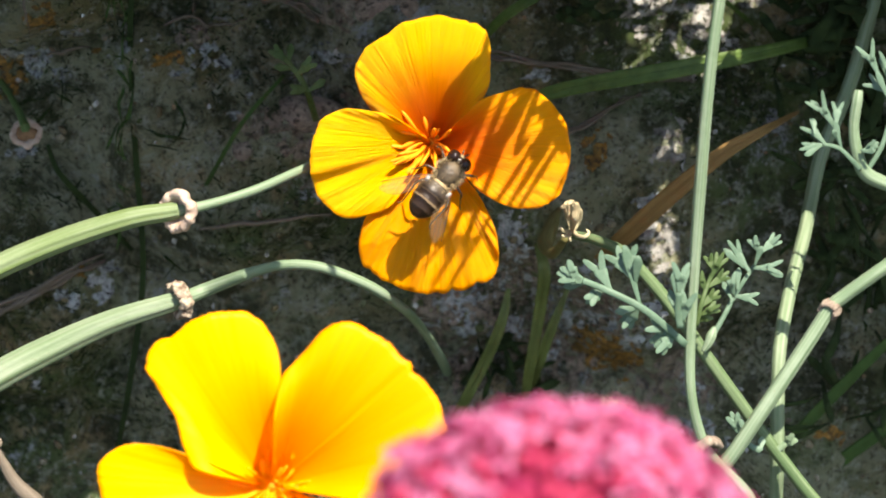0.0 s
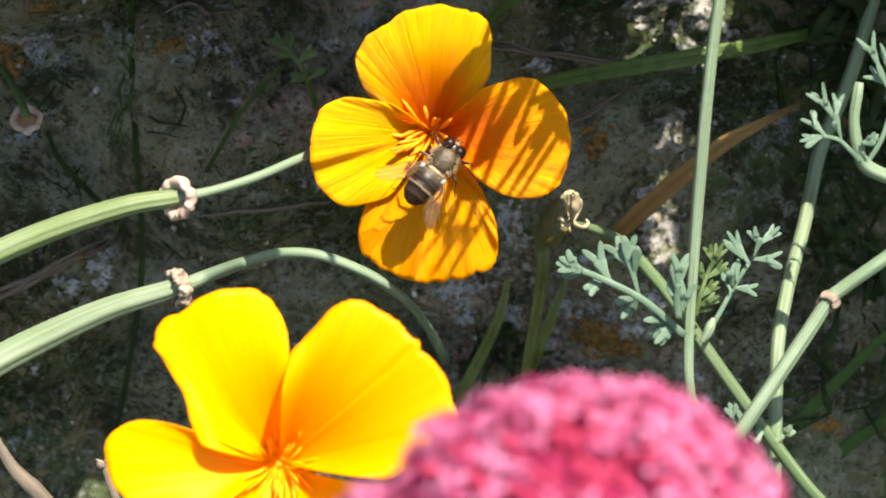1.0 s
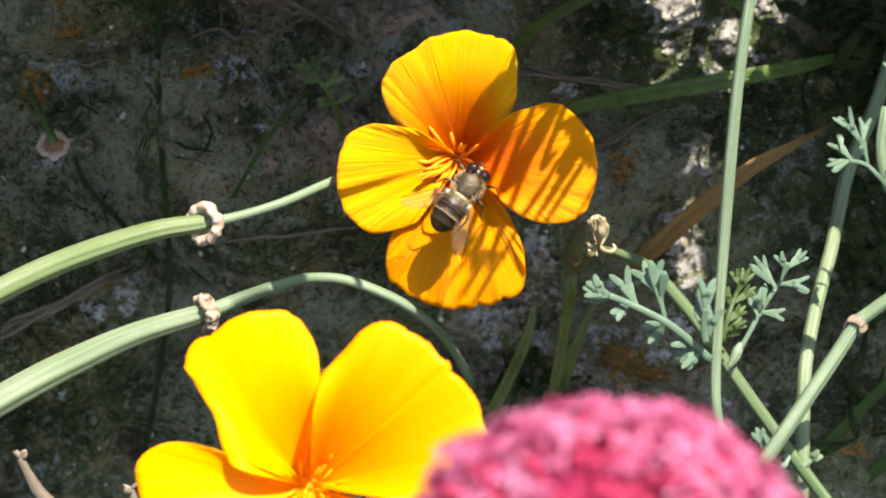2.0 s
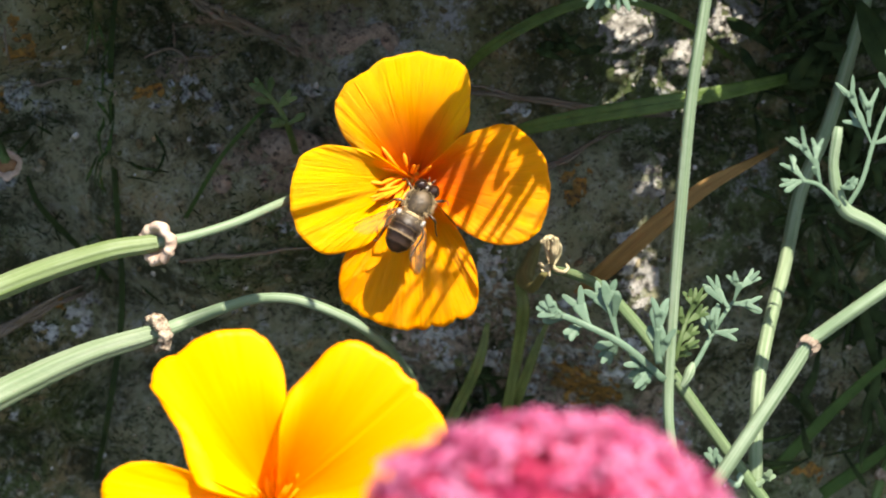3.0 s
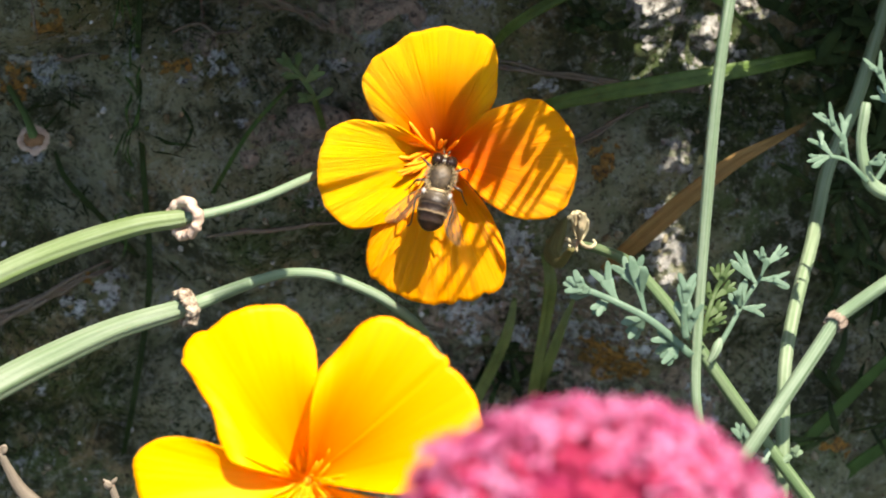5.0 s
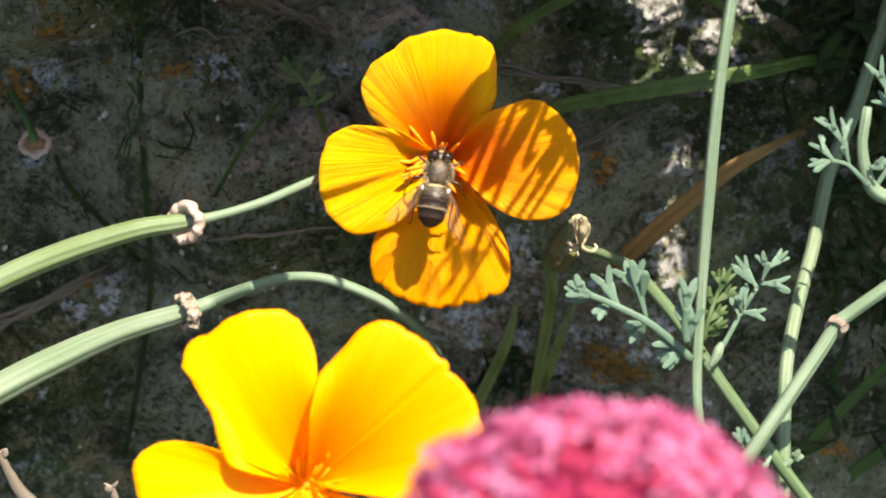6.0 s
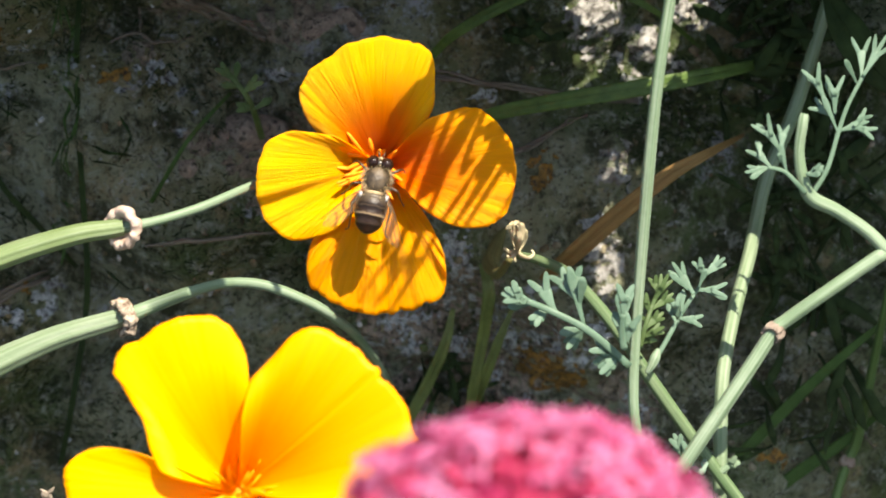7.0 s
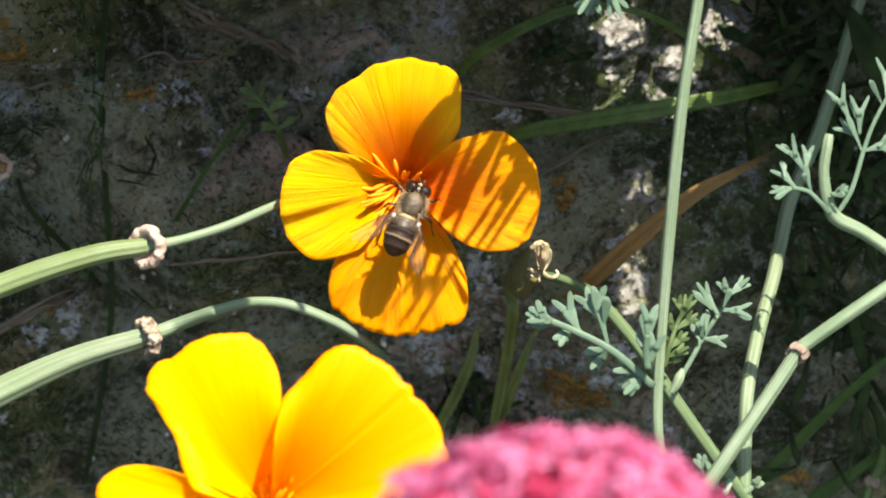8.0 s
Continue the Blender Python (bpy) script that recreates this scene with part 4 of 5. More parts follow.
def dry_head(points, x, w, seed):
    path, foot = rooted(points, x, w, 0.0012)
    top = thing("dry_seed_head", foot, "split brown dry seed head on a bent stalk", "seed head", "dry seed heads")
    bm = bmesh.new()
    tube(bm, path, 14, 5, 0.1, rough=0.1)
    part("stalk", bm, TWIG, top)
    rnd = random.Random(seed)
    at = site(*points[0][:3])
    for k in range(5):
        bm = bmesh.new()
        d = Vector((rnd.uniform(-1, 1), rnd.uniform(-1, 1), rnd.uniform(0.2, 1))).normalized() * 0.0018
        tube(bm, curve([(*at, 0.0007), (*(at + d * 0.6), 0.0008), (*(at + d), 0.0003)], 4), 8, flat=0.5, rough=0.2)
        part("husk", bm, RIM_BROWN if k % 2 else TWIG, top)


dry_head([(-6, 866, 4, 7), (6, 890, 4, 8), (30, 930, 4, 12), (70, 970, 4, 15), (130, 1040, 2, 12)], 180, -8, 3)
dry_head([(190, 922, 0, 6), (198, 945, 0, 7), (215, 990, 0, 7), (250, 1080, -4, 8)], 260, -8, 4)


# ---- lichens and stones on the wall ----
def lichen(x, y, rx, ry, material, label, seed):
    """A thin ragged crust that follows the wall's face."""
    step = 0.00045
    ca, cb = wall_spot(x, y)
    na, nb = int(rx * 1.35e-4 / step), int(ry * 1.35e-4 / step)
    verts, faces, index = [], [], {}

    def vert(i, j):
        if (i, j) not in index:
            a, b = ca + i * step, cb + j * step
            index[i, j] = len(verts)
            verts.append(tuple(on_wall(a, b, 0.00035 + 0.0006 * noise.noise(Vector((a * 700, b * 700, seed))))))
        return index[i, j]

    for i in range(-na, na):
        for j in range(-nb, nb):
            d = math.hypot((i + 0.5) / na, (j + 0.5) / nb)
            q = Vector((i * step, j * step, seed))
            if d < min(0.97, 0.60 + 0.7 * noise.noise(q * 170) + 1.15 * noise.noise(q * 560)):
                faces.append((vert(i, j), vert(i + 1, j), vert(i + 1, j + 1), vert(i, j + 1)))
    me = bpy.data.meshes.new("lichen")
    me.from_pydata(verts, [], faces)
    me.polygons.foreach_set("use_smooth", [True] * len(faces))
    me.materials.append(material)
    tagged(new("lichen", me), label, "lichen", "lichens on the wall", "stuff")


PALE = "crusty pale blue-grey lichen patch on the stone wall"
for i, (x, y, rx, ry, _) in enumerate(((55, 165, 40, 22, 60), (80, 185, 30, 26, 50), (365, 170, 26, 26, 55), (405, 180, 16, 14, 20), (425, 205, 12, 8, 10), (600, 175, 40, 20, 60), (235, 160, 10, 8, 12), (915, 490, 32, 42, 90),
                                       (930, 530, 28, 26, 50), (190, 575, 34, 36, 80), (475, 560, 28, 24, 50), (810, 610, 40, 30, 80), (830, 650, 30, 30, 50), (70, 757, 13, 13, 14), (425, 275, 14, 12, 16), (450, 245, 10, 6, 8),
                                       (255, 402, 8, 8, 9), (945, 215, 40, 14, 40), (40, 350, 30, 20, 26), (140, 130, 20, 12, 18), (1150, 430, 24, 24, 40), (980, 700, 20, 26, 22), (900, 470, 20, 20, 20), (760, 650, 30, 30, 30),
                                       (1230, 770, 26, 30, 30), (130, 600, 30, 20, 26), (560, 430, 30, 12, 14), (330, 200, 20, 10, 12), (900, 560, 44, 40, 0), (960, 600, 40, 36, 0), (1010, 640, 36, 40, 0), (900, 660, 40, 36, 0), (1080, 640, 40, 26, 0), (1130, 680, 36, 40, 0), (1060, 560, 30, 24, 0), (850, 600, 30, 30, 0), (1250, 840, 40, 40, 0), (1160, 620, 30, 24, 0))):
    lichen(x, y, rx, ry, LICHEN, PALE, 100 + i)
# pale crust laid over each sun fleck, so sunlight is partly coloured in
for i, (x, y, rx, ry) in enumerate(((1156, 85, 52, 64), (1250, 140, 62, 48), (1335, 50, 54, 48), (1192, 342, 36, 48), (1176, 515, 44, 72), (1170, 480, 40, 40), (1228, 218, 20, 7), (1158, 60, 50, 40), (1330, 60, 40, 36))):
    lichen(x, y, rx, ry, SUN_FLECK, "rough pale crust laid to whiten the sun flecks on the wall", 150 + i)
for i, (x, y, rx, ry, _) in enumerate(((85, 110, 32, 26, 60), (175, 165, 14, 12, 14), (60, 60, 20, 14, 10), (20, 210, 30, 40, 40), (1085, 700, 62, 48, 110), (1050, 690, 40, 34, 30), (1110, 720, 40, 34, 30), (150, 560, 12, 14, 10), (300, 180, 30, 14, 16), (1060, 340, 30, 30, 20), (1470, 860, 30, 22, 30))):
    lichen(x, y, rx, ry, LICHEN_ORANGE, "rusty orange lichen patch on the stone wall", 180 + i)


for i, (x, y, rx, ry) in enumerate(((600, 95, 60, 34), (655, 60, 40, 26), (640, 270, 40, 30), (560, 330, 60, 34), (470, 300, 50, 26), (350, 140, 40, 22), (590, 400, 50, 30), (420, 60, 50, 24), (900, 600, 100, 66), (990, 690, 100, 66), (860, 710, 80, 56), (1070, 620, 70, 56), (770, 640, 56, 60), (1190, 740, 70, 60), (940, 540, 60, 40))):
    lichen(x, y, rx, ry, EARTH, "brown earthy crust on the stone wall", 230 + i)


def cobble(x, y, rx, ry, seed, turn=0.0):
    a, b = wall_spot(x, y)
    bm = bmesh.new()
    m = Matrix((RIGHT, WALL_UP, WALL_OUT)).transposed() @ Euler((0.1, 0.1, turn)).to_matrix()
    ball(bm, on_wall(a, b, -0.005), (rx * 1.2e-4, ry * 1.2e-4, 0.0056), m, 60, 40, 0.5, 160)
    ob = part("wall_rubble", bm, COBBLE)
    tagged(ob, "smooth brown stone bedded in the old wall", "stone", "stones in the wall")


for i, q in enumerate(((522, 296, 74, 34, 0.05), (450, 352, 50, 26, -0.2), (690, 96, 70, 34, 0.1))):
    cobble(q[0], q[1], q[2], q[3], 60 + i, q[4])


def crumbs():
    """Loose grains of stone, lime and earth that stick to the rough face."""
    rnd = random.Random(31)
    shape = bmesh.new()
    bmesh.ops.create_icosphere(shape, subdivisions=1, radius=1.0)
    pts = [v.co.copy() for v in shape.verts]
    tris = [tuple(v.index for v in f.verts) for f in shape.faces]
    shape.free()
    verts, faces = [], []
    for k in range(5200):
        a, b = rnd.uniform(-0.115, 0.12), WALL_AT + rnd.uniform(-0.068, 0.066)
        if noise.noise(Vector((a * 55, b * 55, 2.0))) < -0.15 and rnd.random() < 0.8:
            continue
        r = 0.00022 / (0.16 + rnd.random() ** 0.6 * 0.95)
        p = on_wall(a, b, r * 0.25)
        turn = Euler((rnd.uniform(0, 6), rnd.uniform(0, 6), rnd.uniform(0, 6))).to_matrix()
        sx, sy, sz = r * rnd.uniform(0.7, 1.3), r * rnd.uniform(0.6, 1.2), r * rnd.uniform(0.5, 0.9)
        base = len(verts)
        for q in pts:
            j = rnd.uniform(0.75, 1.2)
            verts.append(tuple(p + turn @ Vector((q.x * sx * j, q.y * sy * j, q.z * sz * j))))
        faces += [(base + i, base + j, base + m) for i, j, m in tris]
    me = bpy.data.meshes.new("wall_crumb")
    me.from_pydata(verts, [], faces)
    me.materials.append(CRUMB)
    tagged(new("wall_crumb", me), "loose grains of stone and earth on the old wall", "rubble", kind="stuff")


def moss():
    """Fine upright shoots in scattered patches of the wall, denser on the left."""
    rnd = random.Random(32)
    verts, faces = [], []
    made = 0
    while made < 5600:
        a, b = rnd.uniform(-0.115, 0.12), WALL_AT + rnd.uniform(-0.068, 0.066)
        if noise.noise(Vector((a * 28, b * 28, 5.0))) < (0.12 if a > -0.03 else -0.12) + 0.25 * rnd.random():
            continue
        made += 1
        p = on_wall(a, b)
        d = (WALL_OUT * 0.7 + WALL_UP * rnd.uniform(0.0, 1.2) + RIGHT * rnd.uniform(-0.8, 0.8)).normalized()
        n, r = rnd.uniform(0.0012, 0.0036), rnd.uniform(0.00010, 0.00022)
        side = d.orthogonal().normalized()
        other = d.cross(side)
        base = len(verts)
        for t, w in ((0.0, 1.0), (0.5, 0.9)):
            q = p + d * (n * t)
            for k in range(3):
                verts.append(tuple(q + (side * math.cos(k * 2.094) + other * math.sin(k * 2.094)) * (r * w)))
        verts.append(tuple(p + d * n + RIGHT * rnd.uniform(-0.0005, 0.0005) - WALL_UP * 0.0003))
        for k in range(3):
            j = (k + 1) % 3
            faces.append((base + k, base + j, base + 3 + j, base + 3 + k))
            faces.append((base + 3 + k, base + 3 + j, base + 6))
    me = bpy.data.meshes.new("moss")
    me.from_pydata(verts, [], faces)
    me.materials.append(GRASS_SHADED)
    tagged(new("moss", me), "dark green moss in patches of the wall", "moss", kind="stuff")


crumbs()
moss()


# ---- the leafy overhang that shades the wall ----
def overhang():
    rnd = random.Random(77)
    a, b = wall_spot(900, -900)
    root = on_wall(a, b)
    top = thing("overhanging_plant", root, "dense leafy plant that overhangs the wall and shades it", "plant")
    sunny = ((1138, 62, 19), (1178, 62, 20), (1158, 94, 20), (1159, 122, 10), (1224, 158, 20), (1258, 132, 25), (1290, 112, 13), (1306, 70, 14), (1332, 54, 20), (1364, 28, 16),
             (1200, 325, 12), (1186, 354, 14), (1176, 478, 20), (1178, 520, 20), (1166, 552, 12))
    lit = [(on_wall(*wall_spot(x, y)), r * 1.5e-4) for x, y, r in sunny]
    bm = bmesh.new()
    made = 0
    tries = 0
    while made < 3900 and tries < 60000:
        tries += 1
        # rays of the sun keep v - w: the plant's front edge leaves the flowers in the sun
        u, v = rnd.uniform(-150, 230), rnd.uniform(58, 98)
        w = v - rnd.uniform(51, 150)
        if made % 6 in (1, 5):
            # a bough that reaches further out beside the flowers
            u, w = rnd.uniform(113, 180), v - rnd.uniform(36, 78)
        elif made % 6 == 3:
            u, w = rnd.uniform(-150, -28), v - rnd.uniform(34, 70)
        p = CENTRE + RIGHT * (u / 1000) + UPWARD * (v / 1000) - FORWARD * (w / 1000)
        if (p - WALL_FOOT).dot(WALL_OUT) < 0.012:
            continue
        n = rnd.uniform(0.006, 0.011)
        if any(((p - spot) - SUNWARD * (p - spot).dot(SUNWARD)).length < r + 0.8 * n for spot, r in lit):
            continue
        made += 1
        turn = SUNWARD.to_track_quat("Z", "Y").to_matrix() @ Euler((rnd.uniform(-0.6, 0.6), rnd.uniform(-0.6, 0.6), rnd.uniform(0, 6.28))).to_matrix()
        leaf = []
        for t, h in ((0, 0.06), (0.2, 0.26), (0.45, 0.36), (0.7, 0.28), (0.9, 0.12), (1.0, 0.01)):
            y = (t - 0.5) * 2 * n
            z = 0.15 * n * math.cos(3 * t)
            leaf.append([bm.verts.new(p + turn @ Vector((s * h * 2 * n, y, z + abs(s) * h * n * 0.4))) for s in (-1, 0, 1)])
        for r0, r1 in zip(leaf, leaf[1:]):
            for k in range(2):
                bm.faces.new((r0[k], r0[k + 1], r1[k + 1], r1[k]))
    # small leaves near the gaps
    for k in range(1500):
        spot = on_wall(*wall_spot(rnd.uniform(1040, 1460), rnd.uniform(-10, 640)))
        n = rnd.uniform(0.0018, 0.0032)
        v = rnd.uniform(0.058, 0.070)
        p = spot + SUNWARD * ((v - (spot - CENTRE).dot(UPWARD)) / SUNWARD.dot(UPWARD))
        if any(((p - q) - SUNWARD * (p - q).dot(SUNWARD)).length < r + 0.5 * n for q, r in lit):
            continue
        turn = SUNWARD.to_track_quat("Z", "Y").to_matrix() @ Euler((rnd.uniform(-0.5, 0.5), rnd.uniform(-0.5, 0.5), rnd.uniform(0, 6.28))).to_matrix()
        leaf = [[bm.verts.new(p + turn @ Vector((s * h * 2 * n, (t - 0.5) * 2 * n, abs(s) * h * n * 0.4))) for s in (-1, 0, 1)] for t, h in ((0, 0.06), (0.3, 0.32), (0.65, 0.30), (1.0, 0.01))]
        for r0, r1 in zip(leaf, leaf[1:]):
            for j in range(2):
                bm.faces.new((r0[j], r0[j + 1], r1[j + 1], r1[j]))
    bmesh.ops.solidify(bm, geom=bm.faces[:], thickness=0.0002)
    ob = part("foliage", bm, CANOPY, top)
    ob["kind"] = "stuff"
    # a broad leaf and a fingered one reach out at the front, over the open poppy
    front = [(24, 64, 37, 7.0, 0.40), (32, 64, 45, 9.0, 0.10)]
    front += [(u, 63 + (i % 3), w, n, 0.040 + 0.012 * (i % 2)) for i, (u, w, n) in enumerate(((28, 62, 6), (31, 66, 6), (37, 55, 9), (39.5, 50, 9), (41.5, 53, 9), (44, 46, 8), (46.5, 49, 7), (34, 66, 6)))]
    for u, v, w, n, h in front:
        bm = bmesh.new()
        p = CENTRE + RIGHT * (u / 1000) + UPWARD * (v / 1000) - FORWARD * (w / 1000)
        back, out = -FORWARD * 0.001, RIGHT * 0.001
        rows = []
        for t, wide in ((-1, 0.1), (-0.6, 0.7), (-0.1, 1.0), (0.4, 0.8), (0.8, 0.5), (1.0, 0.1)):
            c = p + back * (n * t) - out * (0.24 * n * t)
            rows.append([bm.verts.new(c + out * (s * n * h * 2 * wide) + UPWARD * (0.0006 * abs(s))) for s in (-1, 0, 1)])
        for r0, r1 in zip(rows, rows[1:]):
            for k in range(2):
                bm.faces.new((r0[k], r0[k + 1], r1[k + 1], r1[k]))
        bmesh.ops.solidify(bm, geom=bm.faces[:], thickness=0.0002)
        part("leaf", bm, CANOPY, top)
        bm = bmesh.new()
        root_at = CENTRE + RIGHT * (u / 1000 + 0.004) + UPWARD * (v / 1000 + 0.012) + FORWARD * 0.02
        tube(bm, curve([(*root_at, 0.0008), (*(p - back * n + UPWARD * 0.004), 0.0006), (*(p - back * n * 0.9), 0.0004)], 5), 7)
        part("leaf_stalk", bm, STEM_DEEP, top)
    # two small leaves that shade the lower arching stalk
    for x, y, reach, long, wide in ((466, 556, 0.092, 0.0060, 0.0030), (578, 552, 0.090, 0.0070, 0.0008)):
        p = site(x, y, -9) + SUNWARD * reach
        bm = bmesh.new()
        rows = []
        for t, h in ((-1, 0.1), (-0.7, 0.8), (0, 1.0), (0.7, 0.8), (1, 0.1)):
            rows.append([bm.verts.new(p + UPWARD * (long * t) - FORWARD * (0.3 * long * t) + RIGHT * (wide * h * s)) for s in (-1, 0, 1)])
        for r0, r1 in zip(rows, rows[1:]):
            for k in range(2):
                bm.faces.new((r0[k], r0[k + 1], r1[k + 1], r1[k]))
        bmesh.ops.solidify(bm, geom=bm.faces[:], thickness=0.0002)
        part("leaf", bm, STEM_DEEP, top)
        bm = bmesh.new()
        tube(bm, curve([(*(p + SUNWARD * 0.03 + RIGHT * 0.002), 0.0007), (*(p + SUNWARD * 0.012), 0.0005), (*p, 0.0003)], 5), 7)
        part("leaf_stalk", bm, STEM_DEEP, top)
    feathery_leaf(top, [(1165, -420, -20), (1150, -200, -4), (1132, -70, 2), (1118, -20, 3), (1104, 8, 3)],
                  [(1116, -14, 1086, 26, 3), (1124, -40, 1152, 28, 3), (1108, 0, 1112, 30, 2), (1130, -60, 1170, -20, 3), (1134, -80, 1090, -50, 3)], 12, 24, LEAF)
    for k in range(12):
        u = -120 + 27 * k
        p0 = on_wall(*wall_spot(784 + u * 9, -700))
        p2 = CENTRE + RIGHT * (u / 1000) + UPWARD * 0.07 - FORWARD * (-0.02 + 0.01 * (k % 3))
        mid = p0.lerp(p2, 0.55) + UPWARD * 0.012
        bm = bmesh.new()
        tube(bm, curve([(*p0, 0.0016), (*mid, 0.0013), (*p2, 0.0007)], 6), 8)
        part("branch", bm, STEM_DEEP, top)


overhang()


# ---- pink flower head close by ----
def pink_head():
    w = 260
    c = site(1004, 1044, w)
    k = size(1, w)
    stalk_path, foot = rooted([(992, 1100, w - 2, 22), (990, 1400, w - 10, 22), (985, 1900, w - 25, 22)], 985, w - 60, 0.0018)
    top = thing("valerian", foot, "dense domed head of small pink valerian flowers", "flower")
    f = facing(c)
    rnd = random.Random(5)
    # one floret: five narrow rounded petals
    fl = bmesh.new()
    r = 0.00185
    for i in range(5):
        a = 2 * math.pi * i / 5
        rows = []
        for t, h, z in ((0.10, 0.07, 0.0), (0.35, 0.15, 0.10), (0.65, 0.24, 0.16), (0.92, 0.20, 0.10), (1.04, 0.05, 0.02)):
            rows.append([fl.verts.new((r * (t * math.cos(a) - s * h * math.sin(a)), r * (t * math.sin(a) + s * h * math.cos(a)), r * (z + 0.08 * s * s))) for s in (-1, 0, 1)])
        for r0, r1 in zip(rows, rows[1:]):
            for j in range(2):
                fl.faces.new((r0[j], r1[j], r1[j + 1], r0[j + 1]))
    smooth(fl)
    petals = bpy.data.meshes.new("floret")
    fl.to_mesh(petals)
    fl.free()
    petals.materials.append(PINK)
    bud = bmesh.new()
    ball(bud, (0, 0, -0.0010), (0.0010, 0.0010, 0.0015), None, 10, 7)
    smooth(bud)
    buds = bpy.data.meshes.new("flower_bud")
    bud.to_mesh(buds)
    bud.free()
    buds.materials.append(CRIMSON)
    count = 1100
    tubes = bmesh.new()
    more_verts, more_faces = [], []
    side_count = 48
    for i in range(count + side_count):
        z = 1 - 1.25 * (i + 0.5) / count if i < count else 1 - 1.7 * (i - count + 0.5) / side_count
        ring = math.sqrt(max(0.0, 1 - z * z))
        t = i * 2.39996
        d = Vector((ring * math.cos(t), z, ring * math.sin(t)))
        lump = 1 + 0.06 * noise.noise(d * 4.5) + 0.035 * noise.noise(d * 11) + rnd.uniform(-0.07, 0.06)
        hollow = min(1.0, max(0.0, (d.dot(Vector((-0.05, 0.54, 0.84))) - 0.86 + 0.1 * noise.noise(d * 5)) / 0.12)) if i < count else 0.0
        lump -= 0.24 * hollow
        q = Vector((d.x * (352 - 46 * d.y) * k, d.y * (266 + 70 * ring * ring * d.y) * k, d.z * 310 * k)) * lump
        if i >= count:
            q = Vector((-372 + d.x * 58, 30 + d.y * 54, -20 + d.z * 56)) * k
        normal = Vector((d.x / 1.15, d.y * 1.15, d.z)).normalized()
        normal = (normal + Vector((rnd.uniform(-0.5, 0.5), rnd.uniform(-0.5, 0.5), rnd.uniform(-0.5, 0.5)))).normalized()
        place = f @ Matrix.Translation(q) @ normal.to_track_quat("Z", "Y").to_matrix().to_4x4() @ Matrix.Rotation(rnd.uniform(0, 6.28), 4, "Z")
        closed = d.z > 0.35 and rnd.random() < (0.3 if d.y < 0.7 else 0.0) + 0.6 * hollow
        if closed or i % 4 == 0:
            ob = new("flower_bud" if closed else "floret", buds if closed else petals)
            ob.parent = top
            ob.matrix_parent_inverse = top.matrix_basis.inverted()
            ob.matrix_basis = place
        else:
            base = len(more_verts)
            more_verts += [tuple(place @ v.co) for v in petals.vertices]
            more_faces += [tuple(base + j for j in q.vertices) for q in petals.polygons]
        inner = f @ (q * (0.72 if i < count else 0.86))
        tube(tubes, [(*(place @ Vector((0, 0, 0))), 0.00045), (*(place @ Vector((0, 0, -0.003))), 0.0004), (*inner, 0.0004)], 6)
    mass = bmesh.new()
    me = bpy.data.meshes.new("floret_mass")
    me.from_pydata(more_verts, [], more_faces)
    mass.from_mesh(me)
    part("floret_mass", mass, PINK, top, "crowded small pink florets")["kind"] = "stuff"
    ob = part("tube_mass", tubes, CRIMSON, top, "crimson flower tubes and buds")
    ob["kind"] = "stuff"
    bm = bmesh.new()
    ball(bm, f @ Vector((0, -0.001, 0)), (0.0182, 0.0140, 0.0158), f.to_3x3(), 48, 30, 0.2, 320)
    part("flower_base", bm, ROSE, top, "deep rose heart of the flower head")
    bm = bmesh.new()
    tube(bm, stalk_path, 14)
    part("stalk", bm, STEM, top)
    return top


valerian = pink_head()


